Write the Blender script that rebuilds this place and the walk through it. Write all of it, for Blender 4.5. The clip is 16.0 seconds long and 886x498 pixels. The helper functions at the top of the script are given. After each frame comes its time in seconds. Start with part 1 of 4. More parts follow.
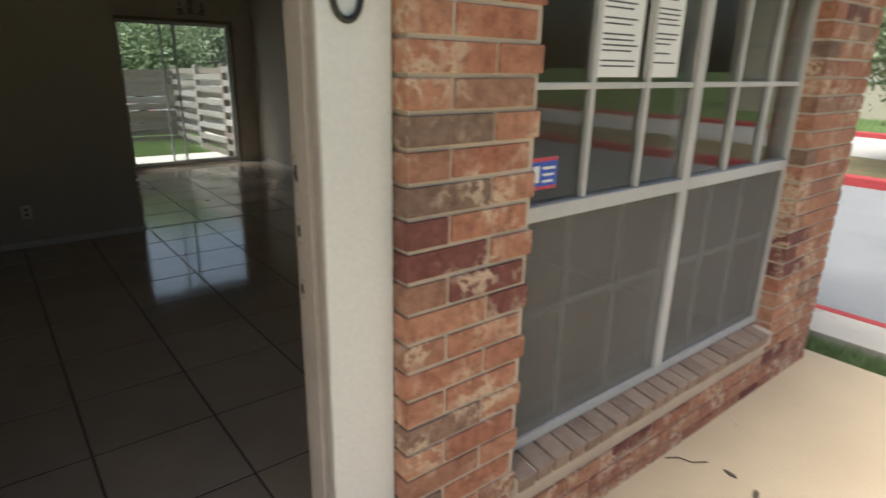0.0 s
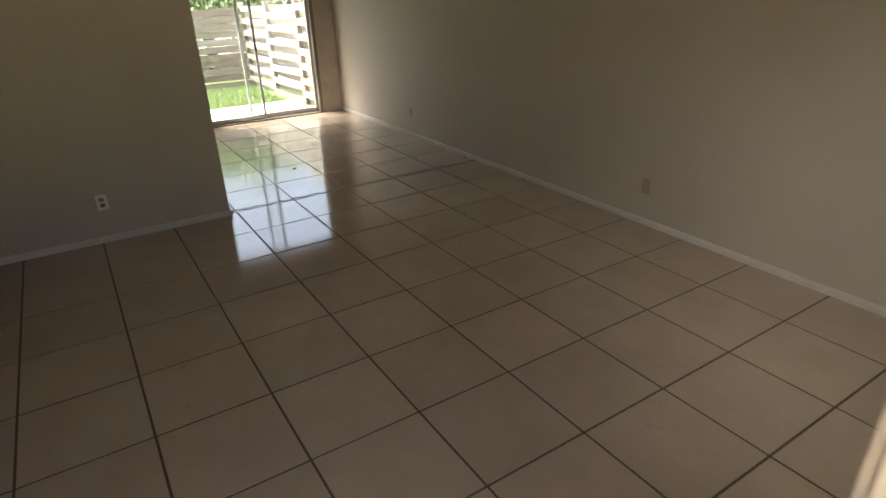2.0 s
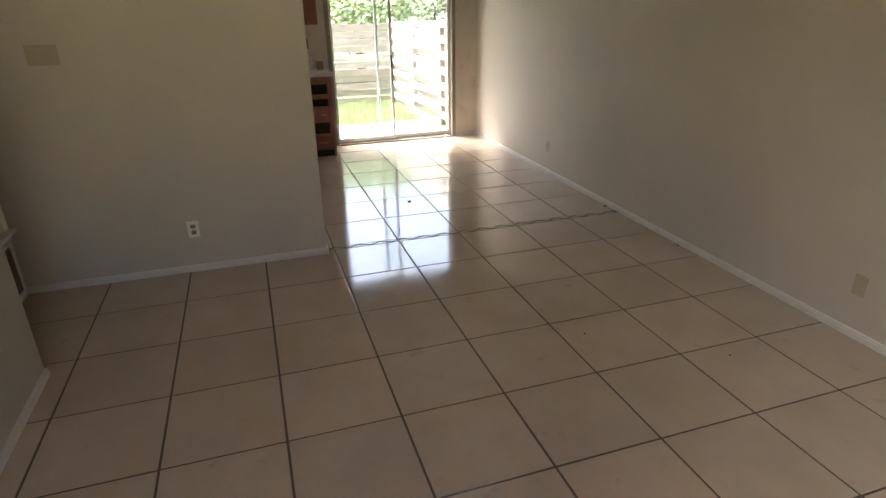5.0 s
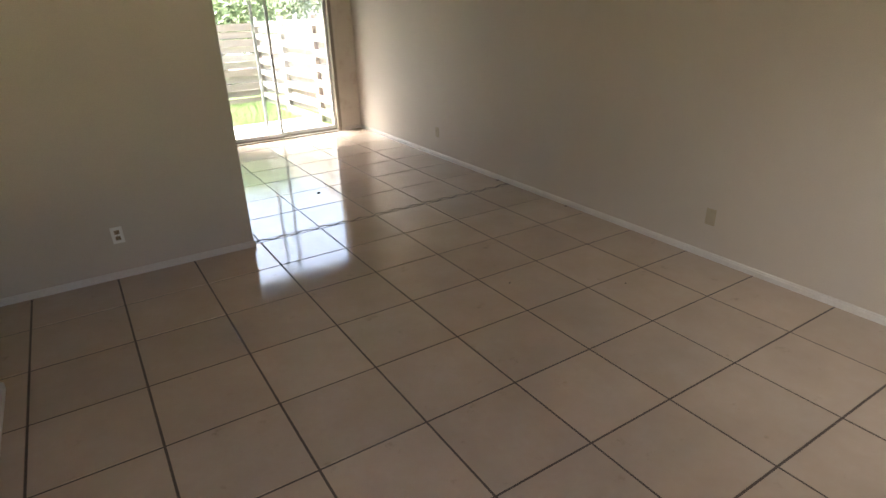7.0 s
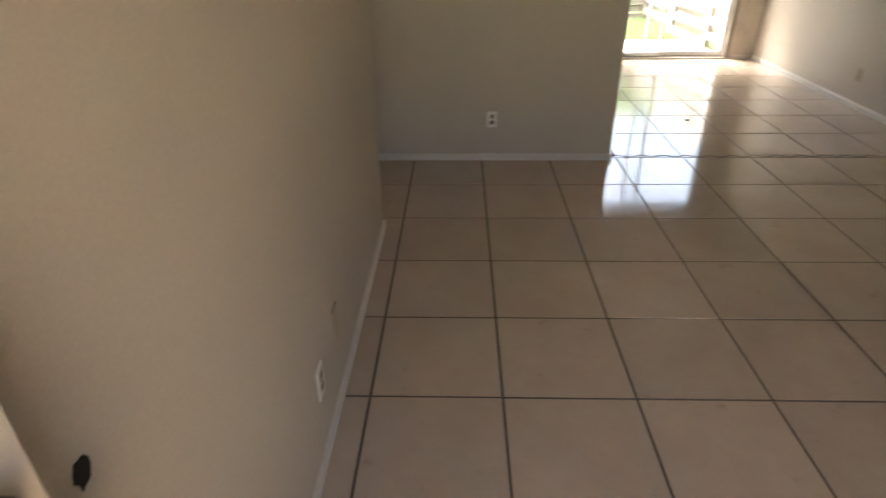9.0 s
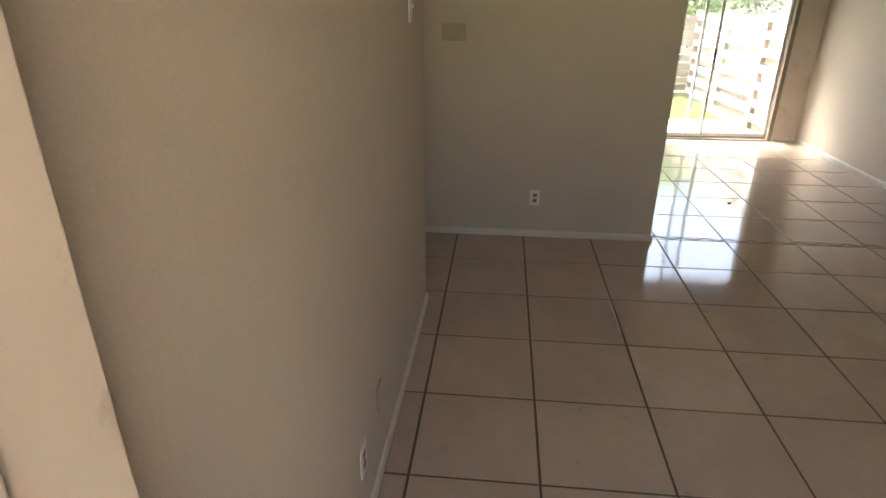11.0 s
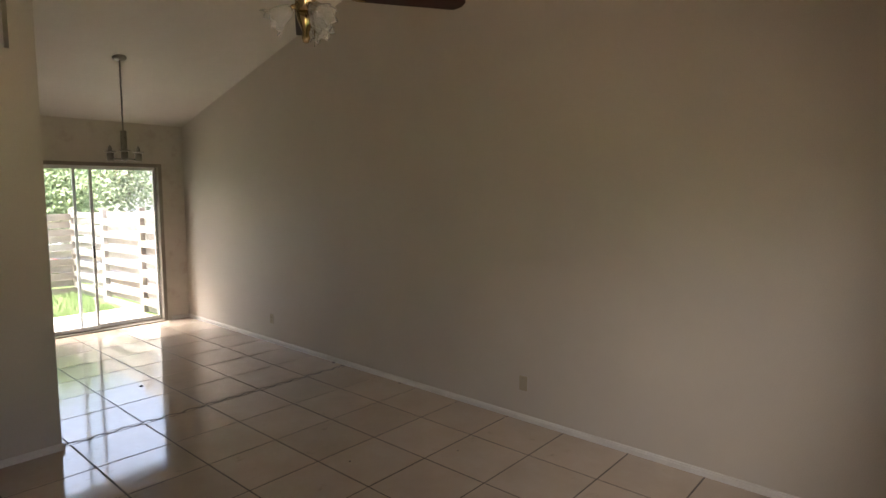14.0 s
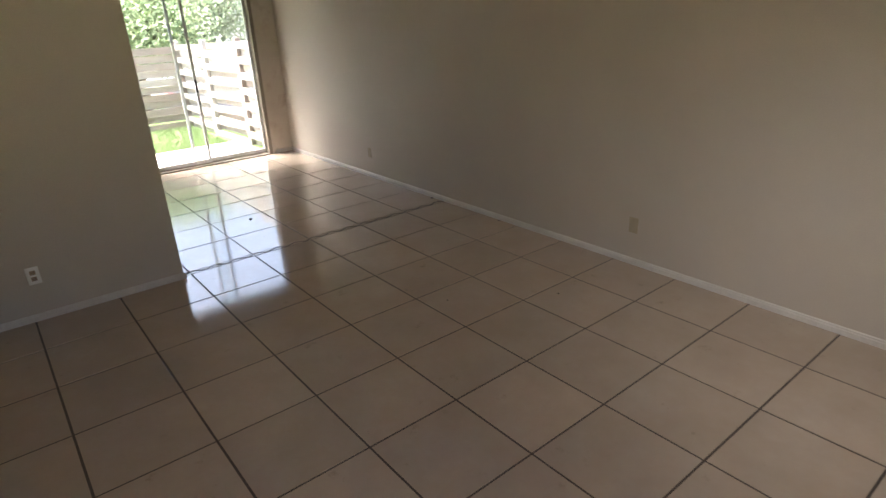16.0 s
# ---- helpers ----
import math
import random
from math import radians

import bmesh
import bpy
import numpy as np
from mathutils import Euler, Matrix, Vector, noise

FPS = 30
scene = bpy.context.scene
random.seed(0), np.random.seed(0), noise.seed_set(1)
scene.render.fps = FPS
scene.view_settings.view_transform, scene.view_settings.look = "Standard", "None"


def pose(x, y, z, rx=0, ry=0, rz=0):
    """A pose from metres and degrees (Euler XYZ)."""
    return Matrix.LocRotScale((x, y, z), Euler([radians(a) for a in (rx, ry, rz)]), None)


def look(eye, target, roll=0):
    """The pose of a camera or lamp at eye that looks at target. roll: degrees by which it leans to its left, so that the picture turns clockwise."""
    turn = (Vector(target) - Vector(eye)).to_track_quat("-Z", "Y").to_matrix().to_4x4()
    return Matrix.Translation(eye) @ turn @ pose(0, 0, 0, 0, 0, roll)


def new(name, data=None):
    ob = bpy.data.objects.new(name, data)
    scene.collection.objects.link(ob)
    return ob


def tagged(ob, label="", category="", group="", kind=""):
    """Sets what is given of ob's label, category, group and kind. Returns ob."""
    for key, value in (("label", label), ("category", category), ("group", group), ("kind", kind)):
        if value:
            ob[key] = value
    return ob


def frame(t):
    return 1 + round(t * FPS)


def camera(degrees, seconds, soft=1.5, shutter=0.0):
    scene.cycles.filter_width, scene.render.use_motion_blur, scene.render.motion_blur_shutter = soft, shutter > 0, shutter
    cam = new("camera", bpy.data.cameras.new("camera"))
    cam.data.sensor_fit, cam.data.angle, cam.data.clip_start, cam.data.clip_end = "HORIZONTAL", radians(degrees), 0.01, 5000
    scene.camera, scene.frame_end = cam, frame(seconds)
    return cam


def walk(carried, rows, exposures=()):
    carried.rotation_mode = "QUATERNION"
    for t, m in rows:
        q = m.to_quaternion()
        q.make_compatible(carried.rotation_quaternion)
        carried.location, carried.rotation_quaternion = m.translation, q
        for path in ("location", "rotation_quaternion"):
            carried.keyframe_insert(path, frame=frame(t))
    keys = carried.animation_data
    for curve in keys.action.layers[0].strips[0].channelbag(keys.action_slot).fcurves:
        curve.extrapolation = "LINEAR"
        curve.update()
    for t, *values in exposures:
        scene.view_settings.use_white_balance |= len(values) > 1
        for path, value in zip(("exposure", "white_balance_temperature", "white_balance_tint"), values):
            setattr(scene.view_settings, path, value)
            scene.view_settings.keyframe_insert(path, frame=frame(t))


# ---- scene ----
cam = camera(75, 16.0, 1.5, 0.2)
# seconds, place in metres, then yaw, pitch and roll in degrees
PATH = [
    (0.0, -0.138, -3.970, 1.585, -38.39, -17.81, -1.17),
    (0.5, -0.182, -3.635, 1.602, -26.01, -18.98, 0.42),
    (1.0, -0.126, -3.244, 1.566, -26.01, -22.37, 2.53),
    (1.5, -0.137, -3.067, 1.683, -31.94, -24.27, 0.14),
    (2.0, 0.040, -2.764, 1.716, -32.84, -24.93, 1.50),
    (2.5, 0.213, -2.460, 1.746, -28.87, -24.57, 0.80),
    (3.0, 0.361, -2.185, 1.717, -23.74, -23.42, -0.06),
    (3.5, 0.520, -2.010, 1.711, -18.63, -22.95, -0.11),
    (3.7, 0.577, -1.946, 1.694, -17.05, -22.97, -0.19),
    (5.8, 0.398, -2.162, 1.708, -21.76, -23.76, 2.69),
    (6.0, 0.305, -2.193, 1.704, -23.61, -23.86, 2.58),
    (6.5, 0.118, -2.258, 1.721, -28.17, -24.20, 2.38),
    (7.0, 0.009, -2.274, 1.723, -32.61, -23.73, 1.62),
    (7.5, -0.062, -2.300, 1.748, -36.67, -22.83, 0.12),
    (8.0, -0.076, -2.239, 1.703, -31.70, -25.46, 0.46),
    (8.5, -0.109, -2.160, 1.640, -16.67, -28.65, 1.93),
    (9.0, -0.168, -2.110, 1.564, 1.47, -29.81, 0.59),
    (9.2, -0.218, -2.070, 1.517, 8.06, -31.36, 0.97),
    (11.3, -0.202, -2.193, 1.710, 4.31, -19.35, -0.80),
    (11.5, -0.180, -2.224, 1.728, 0.09, -14.10, -1.56),
    (12.0, -0.146, -2.295, 1.805, -11.30, -5.75, -2.01),
    (12.5, -0.167, -2.393, 1.833, -24.35, -2.01, -1.52),
    (13.0, -0.266, -2.420, 1.823, -38.96, -1.82, -1.33),
    (13.5, -0.272, -2.501, 1.812, -48.08, -3.05, -0.94),
    (14.0, -0.225, -2.529, 1.790, -48.99, -5.82, -0.14),
    (14.5, -0.193, -2.514, 1.792, -47.84, -10.30, 0.73),
    (15.0, -0.143, -2.472, 1.781, -46.62, -15.46, 1.04),
    (15.5, -0.124, -2.421, 1.760, -44.67, -22.16, 1.27),
    (16.0, 0.029, -2.313, 1.766, -39.20, -22.48, 2.28),
]
# the clip's camera opens up as it goes from the bright porch into the dim room
LIGHTEN = [(0.0, 0.25, 6200, 4), (0.5, 0.5, 6000, 1), (1.0, 0.95, 6150, 5), (1.5, 1.7, 6200, 4), (2.0, 2.45, 6950, 9), (2.5, 2.8, 7100, 11), (3.0, 3.0, 7100, 12), (3.5, 3.3, 6950, 12), (6.5, 3.3, 6550, 12), (7.5, 3.15, 6550, 14), (9.0, 3.4, 6900, 13), (11.5, 3.3, 6800, 13), (12.5, 2.95, 6650, 16), (13.5, 2.75, 6650, 16), (14.5, 2.8, 6550, 15), (16.0, 2.9, 6450, 14)]
walk(cam, [(t, pose(x, y, z, 90 + pitch, roll, yaw)) for t, x, y, z, yaw, pitch, roll in PATH], LIGHTEN)

# ---------------- world and light ----------------
world = bpy.data.worlds.new("sky")
scene.world = world
world.use_nodes = True
wn = world.node_tree
sky = wn.nodes.new("ShaderNodeTexSky")
sky.sky_type = "NISHITA"
sky.sun_disc = False
sky.sun_elevation, sky.sun_rotation = radians(68), radians(-63)
sky.air_density, sky.dust_density, sky.ozone_density = 1.0, 8.0, 0.3
wn.links.new(sky.outputs[0], wn.nodes["Background"].inputs[0])
wn.nodes["Background"].inputs[1].default_value = 0.15

sun = new("sun", bpy.data.lights.new("sun", "SUN"))
sun.data.energy, sun.data.angle, sun.data.color = 5.5, radians(48), (1.0, 0.985, 0.97)
sun.matrix_world = look((-4.4, 2.2, 12.5), (0, 0, 0))


# the sky's light through the front window, from just inside the glass
glow = new("sky_light_front_window", bpy.data.lights.new("sky_light_front_window", "AREA"))
glow.data.shape, glow.data.size, glow.data.size_y, glow.data.energy, glow.data.color = "RECTANGLE", 1.6, 1.55, 0.7, (1.0, 0.95, 0.9)
glow.data.spread = radians(80)
glow.matrix_world = look((1.967, -2.70, 1.2), (3.40, -1.0, 0.0))

# ---------------- materials ----------------
def material(name, rough=0.6, metal=0.0, spec=0.5):
    m = bpy.data.materials.new(name)
    m.use_nodes = True
    b = m.node_tree.nodes["Principled BSDF"]
    b.inputs["Roughness"].default_value, b.inputs["Metallic"].default_value = rough, metal
    b.inputs["Specular IOR Level"].default_value = spec
    return m, m.node_tree, b


def noise_node(nt, scale, detail=4.0, rough=0.55, coords="Object", stretch=None):
    tc = nt.nodes.new("ShaderNodeTexCoord")
    if coords == "World":
        src = nt.nodes.new("ShaderNodeNewGeometry").outputs["Position"]
    else:
        src = tc.outputs[coords]
    if stretch:
        mp = nt.nodes.new("ShaderNodeMapping")
        mp.inputs["Scale"].default_value = stretch
        nt.links.new(src, mp.inputs["Vector"])
        src = mp.outputs["Vector"]
    n = nt.nodes.new("ShaderNodeTexNoise")
    n.inputs["Scale"].default_value, n.inputs["Detail"].default_value, n.inputs["Roughness"].default_value = scale, detail, rough
    nt.links.new(src, n.inputs["Vector"])
    return n.outputs["Fac"]


def ramp(nt, fac, stops):
    r = nt.nodes.new("ShaderNodeValToRGB")
    while len(r.color_ramp.elements) < len(stops):
        r.color_ramp.elements.new(0.5)
    for e, (p, c) in zip(r.color_ramp.elements, stops):
        e.position, e.color = p, (*c, 1) if len(c) == 3 else c
    nt.links.new(fac, r.inputs[0])
    return r.outputs[0]


def mixed(nt, fac, a, b, mode="MIX"):
    n = nt.nodes.new("ShaderNodeMix")
    n.data_type, n.blend_type = "RGBA", mode
    for sock, v in ((n.inputs[0], fac), (n.inputs[6], a), (n.inputs[7], b)):
        if isinstance(v, (int, float)):
            sock.default_value = v
        elif isinstance(v, tuple):
            sock.default_value = (*v, 1)
        else:
            nt.links.new(v, sock)
    return n.outputs[2]


def bump(nt, b, height, strength=0.3, dist=0.004):
    n = nt.nodes.new("ShaderNodeBump")
    n.inputs["Strength"].default_value, n.inputs["Distance"].default_value = strength, dist
    nt.links.new(height, n.inputs["Height"])
    nt.links.new(n.outputs[0], b.inputs["Normal"])


def surface(name, light, dark, rough=0.6, metal=0.0, scale=6.0, fine=60.0, relief=0.15, coords="World", stains=None, spec=0.5, stretch=None):
    """A surface of two near tones, cloudy at a large scale and grained at a small one, with relief and optional stains."""
    m, nt, b = material(name, rough, metal, spec)
    big, small = noise_node(nt, scale, 5, 0.6, coords, stretch), noise_node(nt, fine, 3, 0.6, coords, stretch)
    col = mixed(nt, ramp(nt, big, [(0.3, (0, 0, 0)), (0.7, (1, 1, 1))]), dark, light)
    col = mixed(nt, 0.25, col, ramp(nt, small, [(0.3, tuple(c * 0.7 for c in dark)), (0.7, light)]))
    if stains:
        tone, where, size = stains
        spots = ramp(nt, noise_node(nt, size, 6, 0.65, coords), [(where, (0, 0, 0)), (where + 0.12, (1, 1, 1))])
        col = mixed(nt, spots, col, tone)
    nt.links.new(col, b.inputs["Base Color"])
    nt.links.new(ramp(nt, big, [(0.2, (rough * 0.85,) * 3), (0.8, (min(1, rough * 1.15),) * 3)]), b.inputs["Roughness"])
    if relief:
        bump(nt, b, small, relief)
    return m


M_WALL = surface("wall_paint", (0.54, 0.485, 0.405), (0.49, 0.437, 0.362), 0.62, scale=1.4, fine=180, relief=0.12)
M_CEIL = surface("ceiling_texture_paint", (0.60, 0.555, 0.475), (0.54, 0.495, 0.42), 0.85, scale=2.0, fine=120, relief=0.5)
M_MOULD = surface("damp_stained_paint", (0.56, 0.505, 0.43), (0.49, 0.43, 0.355), 0.7, scale=3.0, fine=150, relief=0.15, stains=((0.44, 0.37, 0.30), 0.54, 3.5))
M_TRIM = surface("white_trim_paint", (0.66, 0.635, 0.585), (0.58, 0.545, 0.49), 0.4, scale=5, fine=80, relief=0.06)
M_JAMB = surface("chipped_frame_paint", (0.48, 0.44, 0.405), (0.40, 0.355, 0.32), 0.5, scale=5, fine=60, relief=0.15, stains=((0.30, 0.24, 0.21), 0.68, 14.0))
M_DOORWHITE = surface("white_exterior_board", (0.70, 0.71, 0.70), (0.64, 0.65, 0.64), 0.45, scale=3, fine=70, relief=0.08)
M_GROUT = surface("dark_grout", (0.105, 0.082, 0.064), (0.068, 0.053, 0.041), 0.8, scale=12, fine=150, relief=0.4)
M_MORTAR = surface("brick_mortar", (0.60, 0.51, 0.42), (0.47, 0.39, 0.31), 0.95, scale=10, fine=160, relief=0.6)
M_CONCRETE = surface("tan_concrete", (0.60, 0.47, 0.32), (0.51, 0.395, 0.265), 0.85, scale=1.7, fine=130, relief=0.25, stains=((0.33, 0.25, 0.17), 0.66, 5.0))
M_PATIO = surface("pale_concrete", (0.42, 0.395, 0.36), (0.34, 0.32, 0.29), 0.9, scale=2.5, fine=130, relief=0.3)
M_ROAD = surface("old_pale_asphalt", (0.21, 0.21, 0.215), (0.15, 0.15, 0.155), 0.9, scale=1.2, fine=90, relief=0.4)
M_GROUND = surface("grassy_soil", (0.10, 0.17, 0.035), (0.06, 0.11, 0.02), 0.95, scale=2.5, fine=60, relief=0.6)
M_RED = surface("red_kerb_paint", (0.42, 0.05, 0.055), (0.33, 0.035, 0.04), 0.6, scale=5, fine=70, relief=0.2, stains=((0.40, 0.33, 0.30), 0.68, 6.0))
M_KERB = surface("kerb_concrete", (0.50, 0.45, 0.39), (0.38, 0.34, 0.29), 0.9, scale=3, fine=100, relief=0.35, stains=((0.24, 0.22, 0.19), 0.62, 4.0))
M_ALU = surface("dull_aluminium", (0.72, 0.73, 0.71), (0.62, 0.63, 0.61), 0.4, 0.15, scale=8, fine=120, relief=0.06)
M_WINFRAME = surface("pale_window_paint", (0.53, 0.53, 0.52), (0.44, 0.44, 0.43), 0.5, scale=6, fine=90, relief=0.08)
M_BRASS = surface("polished_brass", (0.50, 0.38, 0.20), (0.38, 0.28, 0.15), 0.14, 1.0, scale=20, fine=200, relief=0.02)
M_TARNISH = surface("tarnished_brass", (0.34, 0.25, 0.16), (0.22, 0.16, 0.11), 0.4, 0.9, scale=30, fine=200, relief=0.1)
M_NICKEL = surface("brushed_nickel", (0.27, 0.25, 0.22), (0.20, 0.18, 0.16), 0.3, 1.0, scale=20, fine=200, relief=0.03)
M_BLACK = surface("black_plastic", (0.018, 0.018, 0.019), (0.010, 0.010, 0.011), 0.4, scale=20, fine=200, relief=0.05)
# near-black that paints the shade inside holes, slots and hollows; crumbs use it too
M_DARK = surface("dark_shade_and_grit", (0.02, 0.017, 0.014), (0.012, 0.010, 0.008), 0.9, scale=20, fine=100)
M_IVORY = surface("almond_plastic", (0.42, 0.355, 0.245), (0.37, 0.31, 0.21), 0.35, scale=20, fine=200, relief=0.02)
M_WHITEPLATE = surface("white_plastic", (0.78, 0.77, 0.73), (0.72, 0.71, 0.67), 0.35, scale=20, fine=200, relief=0.02)
M_CHERRY = surface("reddish_cabinet_wood", (0.27, 0.085, 0.048), (0.19, 0.055, 0.033), 0.4, scale=5, fine=60, relief=0.1, stretch=(6, 6, 0.8))
M_COUNTER = surface("pale_laminate", (0.60, 0.54, 0.46), (0.50, 0.44, 0.37), 0.35, scale=30, fine=220, relief=0.03)
M_BLADE = surface("dark_walnut_blade", (0.030, 0.012, 0.009), (0.018, 0.008, 0.006), 0.6, scale=6, fine=60, relief=0.05, spec=0.2)
M_FENCE = surface("weathered_fence_wood", (0.40, 0.385, 0.365), (0.25, 0.232, 0.212), 0.9, scale=3, fine=70, relief=0.5, stretch=(1, 6, 6), stains=((0.24, 0.19, 0.15), 0.62, 2.5))


def board_tones(m, tones):
    """Let each board of this wood take a tone of its own."""
    nt = m.node_tree
    bs = next(n for n in nt.nodes if n.type == "BSDF_PRINCIPLED")
    info = nt.nodes.new("ShaderNodeObjectInfo")
    src = bs.inputs["Base Color"].links[0].from_socket
    nt.links.new(mixed(nt, 1.0, src, ramp(nt, info.outputs["Random"], tones), "MULTIPLY"), bs.inputs["Base Color"])


board_tones(M_FENCE, [(0, (0.72, 0.63, 0.56)), (0.3, (0.9, 0.85, 0.8)), (0.6, (1.05, 1.03, 1.0)), (1, (1.25, 1.24, 1.22))])

M_PAPER = surface("white_paper", (0.82, 0.82, 0.80), (0.78, 0.78, 0.77), 0.7, scale=6, fine=100, relief=0.05)
M_INK = surface("grey_print", (0.10, 0.10, 0.11), (0.08, 0.08, 0.09), 0.7, scale=20, fine=100, relief=0)
M_BARK = surface("grey_bark", (0.13, 0.10, 0.075), (0.07, 0.055, 0.042), 0.95, scale=8, fine=60, relief=0.8, stretch=(3, 3, 0.7))
M_SIDING = surface("beige_siding", (0.46, 0.41, 0.33), (0.39, 0.35, 0.28), 0.8, scale=2, fine=60, relief=0.15)
M_ROOF = surface("grey_shingle", (0.20, 0.18, 0.16), (0.13, 0.12, 0.11), 0.95, scale=4, fine=60, relief=0.5)
M_BLUE = surface("blue_sticker_print", (0.03, 0.10, 0.50), (0.025, 0.08, 0.42), 0.4, scale=20, fine=100, relief=0)
M_REDPRINT = surface("red_sticker_print", (0.55, 0.06, 0.10), (0.48, 0.05, 0.08), 0.4, scale=20, fine=100, relief=0)


def tile_material():
    m, nt, b = material("glazed_beige_tile", 0.12, 0.0, 0.8)
    b.inputs["Coat Weight"].default_value, b.inputs["Coat Roughness"].default_value, b.inputs["Coat IOR"].default_value = 0.65, 0.06, 1.55
    info = nt.nodes.new("ShaderNodeObjectInfo")
    big, small = noise_node(nt, 2.2, 6, 0.65, "World"), noise_node(nt, 22, 5, 0.6, "World")
    col = mixed(nt, ramp(nt, big, [(0.3, (0, 0, 0)), (0.7, (1, 1, 1))]), (0.45, 0.362, 0.28), (0.54, 0.447, 0.355))
    col = mixed(nt, ramp(nt, small, [(0.35, (0.35,) * 3), (0.75, (0, 0, 0))]), col, (0.48, 0.375, 0.28))
    dirt = ramp(nt, noise_node(nt, 7, 8, 0.7, "World"), [(0.62, (0, 0, 0)), (0.74, (0.55,) * 3)])
    col = mixed(nt, dirt, col, (0.22, 0.17, 0.12))
    tone = ramp(nt, info.outputs["Random"], [(0, (0.93,) * 3), (1, (1.04, 1.03, 1.02))])
    nt.links.new(mixed(nt, 1.0, col, tone, "MULTIPLY"), b.inputs["Base Color"])
    nt.links.new(ramp(nt, noise_node(nt, 5, 6, 0.7, "World"), [(0.3, (0.06,) * 3), (0.7, (0.15,) * 3)]), b.inputs["Roughness"])
    bump(nt, b, noise_node(nt, 9, 3, 0.5, "World"), 0.12, 0.003)
    return m


def brick_material():
    """Fired brick, each of its own tone, mottled dark and streaked with pale lime veins."""
    m, nt, b = material("fired_red_brick", 0.85)
    info = nt.nodes.new("ShaderNodeObjectInfo")
    base = ramp(nt, info.outputs["Random"], [(0, (0.44, 0.195, 0.12)), (0.35, (0.49, 0.255, 0.16)), (0.66, (0.40, 0.165, 0.105)), (0.80, (0.36, 0.215, 0.145)), (0.88, (0.23, 0.155, 0.115)), (0.95, (0.20, 0.07, 0.058)), (1, (0.22, 0.075, 0.062))])
    dark = mixed(nt, 1.0, base, (0.50, 0.42, 0.42), "MULTIPLY")
    col = mixed(nt, ramp(nt, noise_node(nt, 22, 7, 0.7, "World"), [(0.42, (0, 0, 0)), (0.66, (0.85,) * 3)]), base, dark)
    where = ramp(nt, noise_node(nt, 7, 3, 0.5, "World"), [(0.46, (0, 0, 0)), (0.60, (1, 1, 1))])
    vein = ramp(nt, noise_node(nt, 15, 4, 0.6, "World"), [(0.43, (0, 0, 0)), (0.49, (0.85,) * 3), (0.53, (0.85,) * 3), (0.60, (0, 0, 0))])
    col = mixed(nt, mixed(nt, 1.0, where, vein, "MULTIPLY"), col, (0.63, 0.49, 0.36))
    nt.links.new(col, b.inputs["Base Color"])
    bump(nt, b, noise_node(nt, 70, 6, 0.75, "World"), 1.0, 0.006)
    return m


def sill_brick_material():
    m, nt, b = material("dusty_sill_brick", 0.9)
    info = nt.nodes.new("ShaderNodeObjectInfo")
    base = ramp(nt, info.outputs["Random"], [(0, (0.24, 0.165, 0.125)), (0.5, (0.31, 0.215, 0.16)), (1, (0.20, 0.13, 0.10))])
    nt.links.new(mixed(nt, ramp(nt, noise_node(nt, 14, 6, 0.65, "World"), [(0.35, (0, 0, 0)), (0.7, (0.6,) * 3)]), base, (0.38, 0.30, 0.24)), b.inputs["Base Color"])
    bump(nt, b, noise_node(nt, 90, 5, 0.7, "World"), 0.8, 0.004)
    return m


def door_material():
    """Off-white door paint with grey-blue patches where the top coat has come away."""
    m, nt, b = material("worn_door_paint", 0.45)
    col = mixed(nt, noise_node(nt, 3, 5, 0.6), (0.66, 0.60, 0.53), (0.56, 0.50, 0.43))
    smudge = ramp(nt, noise_node(nt, 9, 7, 0.7), [(0.60, (0, 0, 0)), (0.70, (0.5,) * 3)])
    col = mixed(nt, smudge, col, (0.36, 0.31, 0.27))
    # peeled band: a slanting strip below the middle rail, broken by noise
    tc = nt.nodes.new("ShaderNodeTexCoord")
    sep = nt.nodes.new("ShaderNodeSeparateXYZ")
    nt.links.new(tc.outputs["Object"], sep.inputs[0])

    def maths(op, a, c=None):
        n = nt.nodes.new("ShaderNodeMath")
        n.operation = op
        for s, v in zip(n.inputs, (a, c)):
            if v is None:
                continue
            if isinstance(v, (int, float)):
                s.default_value = v
            else:
                nt.links.new(v, s)
        return n.outputs[0]
    line = maths("SUBTRACT", sep.outputs[2], maths("ADD", maths("MULTIPLY", sep.outputs[0], 0.32), 0.70))
    near = maths("SUBTRACT", 1.0, maths("MULTIPLY", maths("ABSOLUTE", line), 8.0))
    amount = maths("ADD", near, maths("MULTIPLY", maths("SUBTRACT", noise_node(nt, 8, 7, 0.65), 0.5), 3.2))
    peel = ramp(nt, amount, [(0.78, (0, 0, 0)), (0.82, (1, 1, 1))])
    low = ramp(nt, maths("ADD", maths("MULTIPLY", noise_node(nt, 17, 6, 0.7), 1.0), maths("MULTIPLY", maths("SUBTRACT", 0.75, sep.outputs[2]), 0.12)), [(0.67, (0, 0, 0)), (0.69, (1, 1, 1))])
    col = mixed(nt, low, col, (0.34, 0.34, 0.34))
    col = mixed(nt, peel, col, (0.28, 0.29, 0.31))
    nt.links.new(col, b.inputs["Base Color"])
    bump(nt, b, noise_node(nt, 60, 5, 0.6), 0.15, 0.003)
    return m


def glass_material(name, tint=(0.95, 0.98, 0.97), rough=0.02):
    m, nt, b = material(name, rough)
    b.inputs["Base Color"].default_value = (*tint, 1)
    b.inputs["Transmission Weight"].default_value = 1.0
    b.inputs["IOR"].default_value = 1.3
    return m


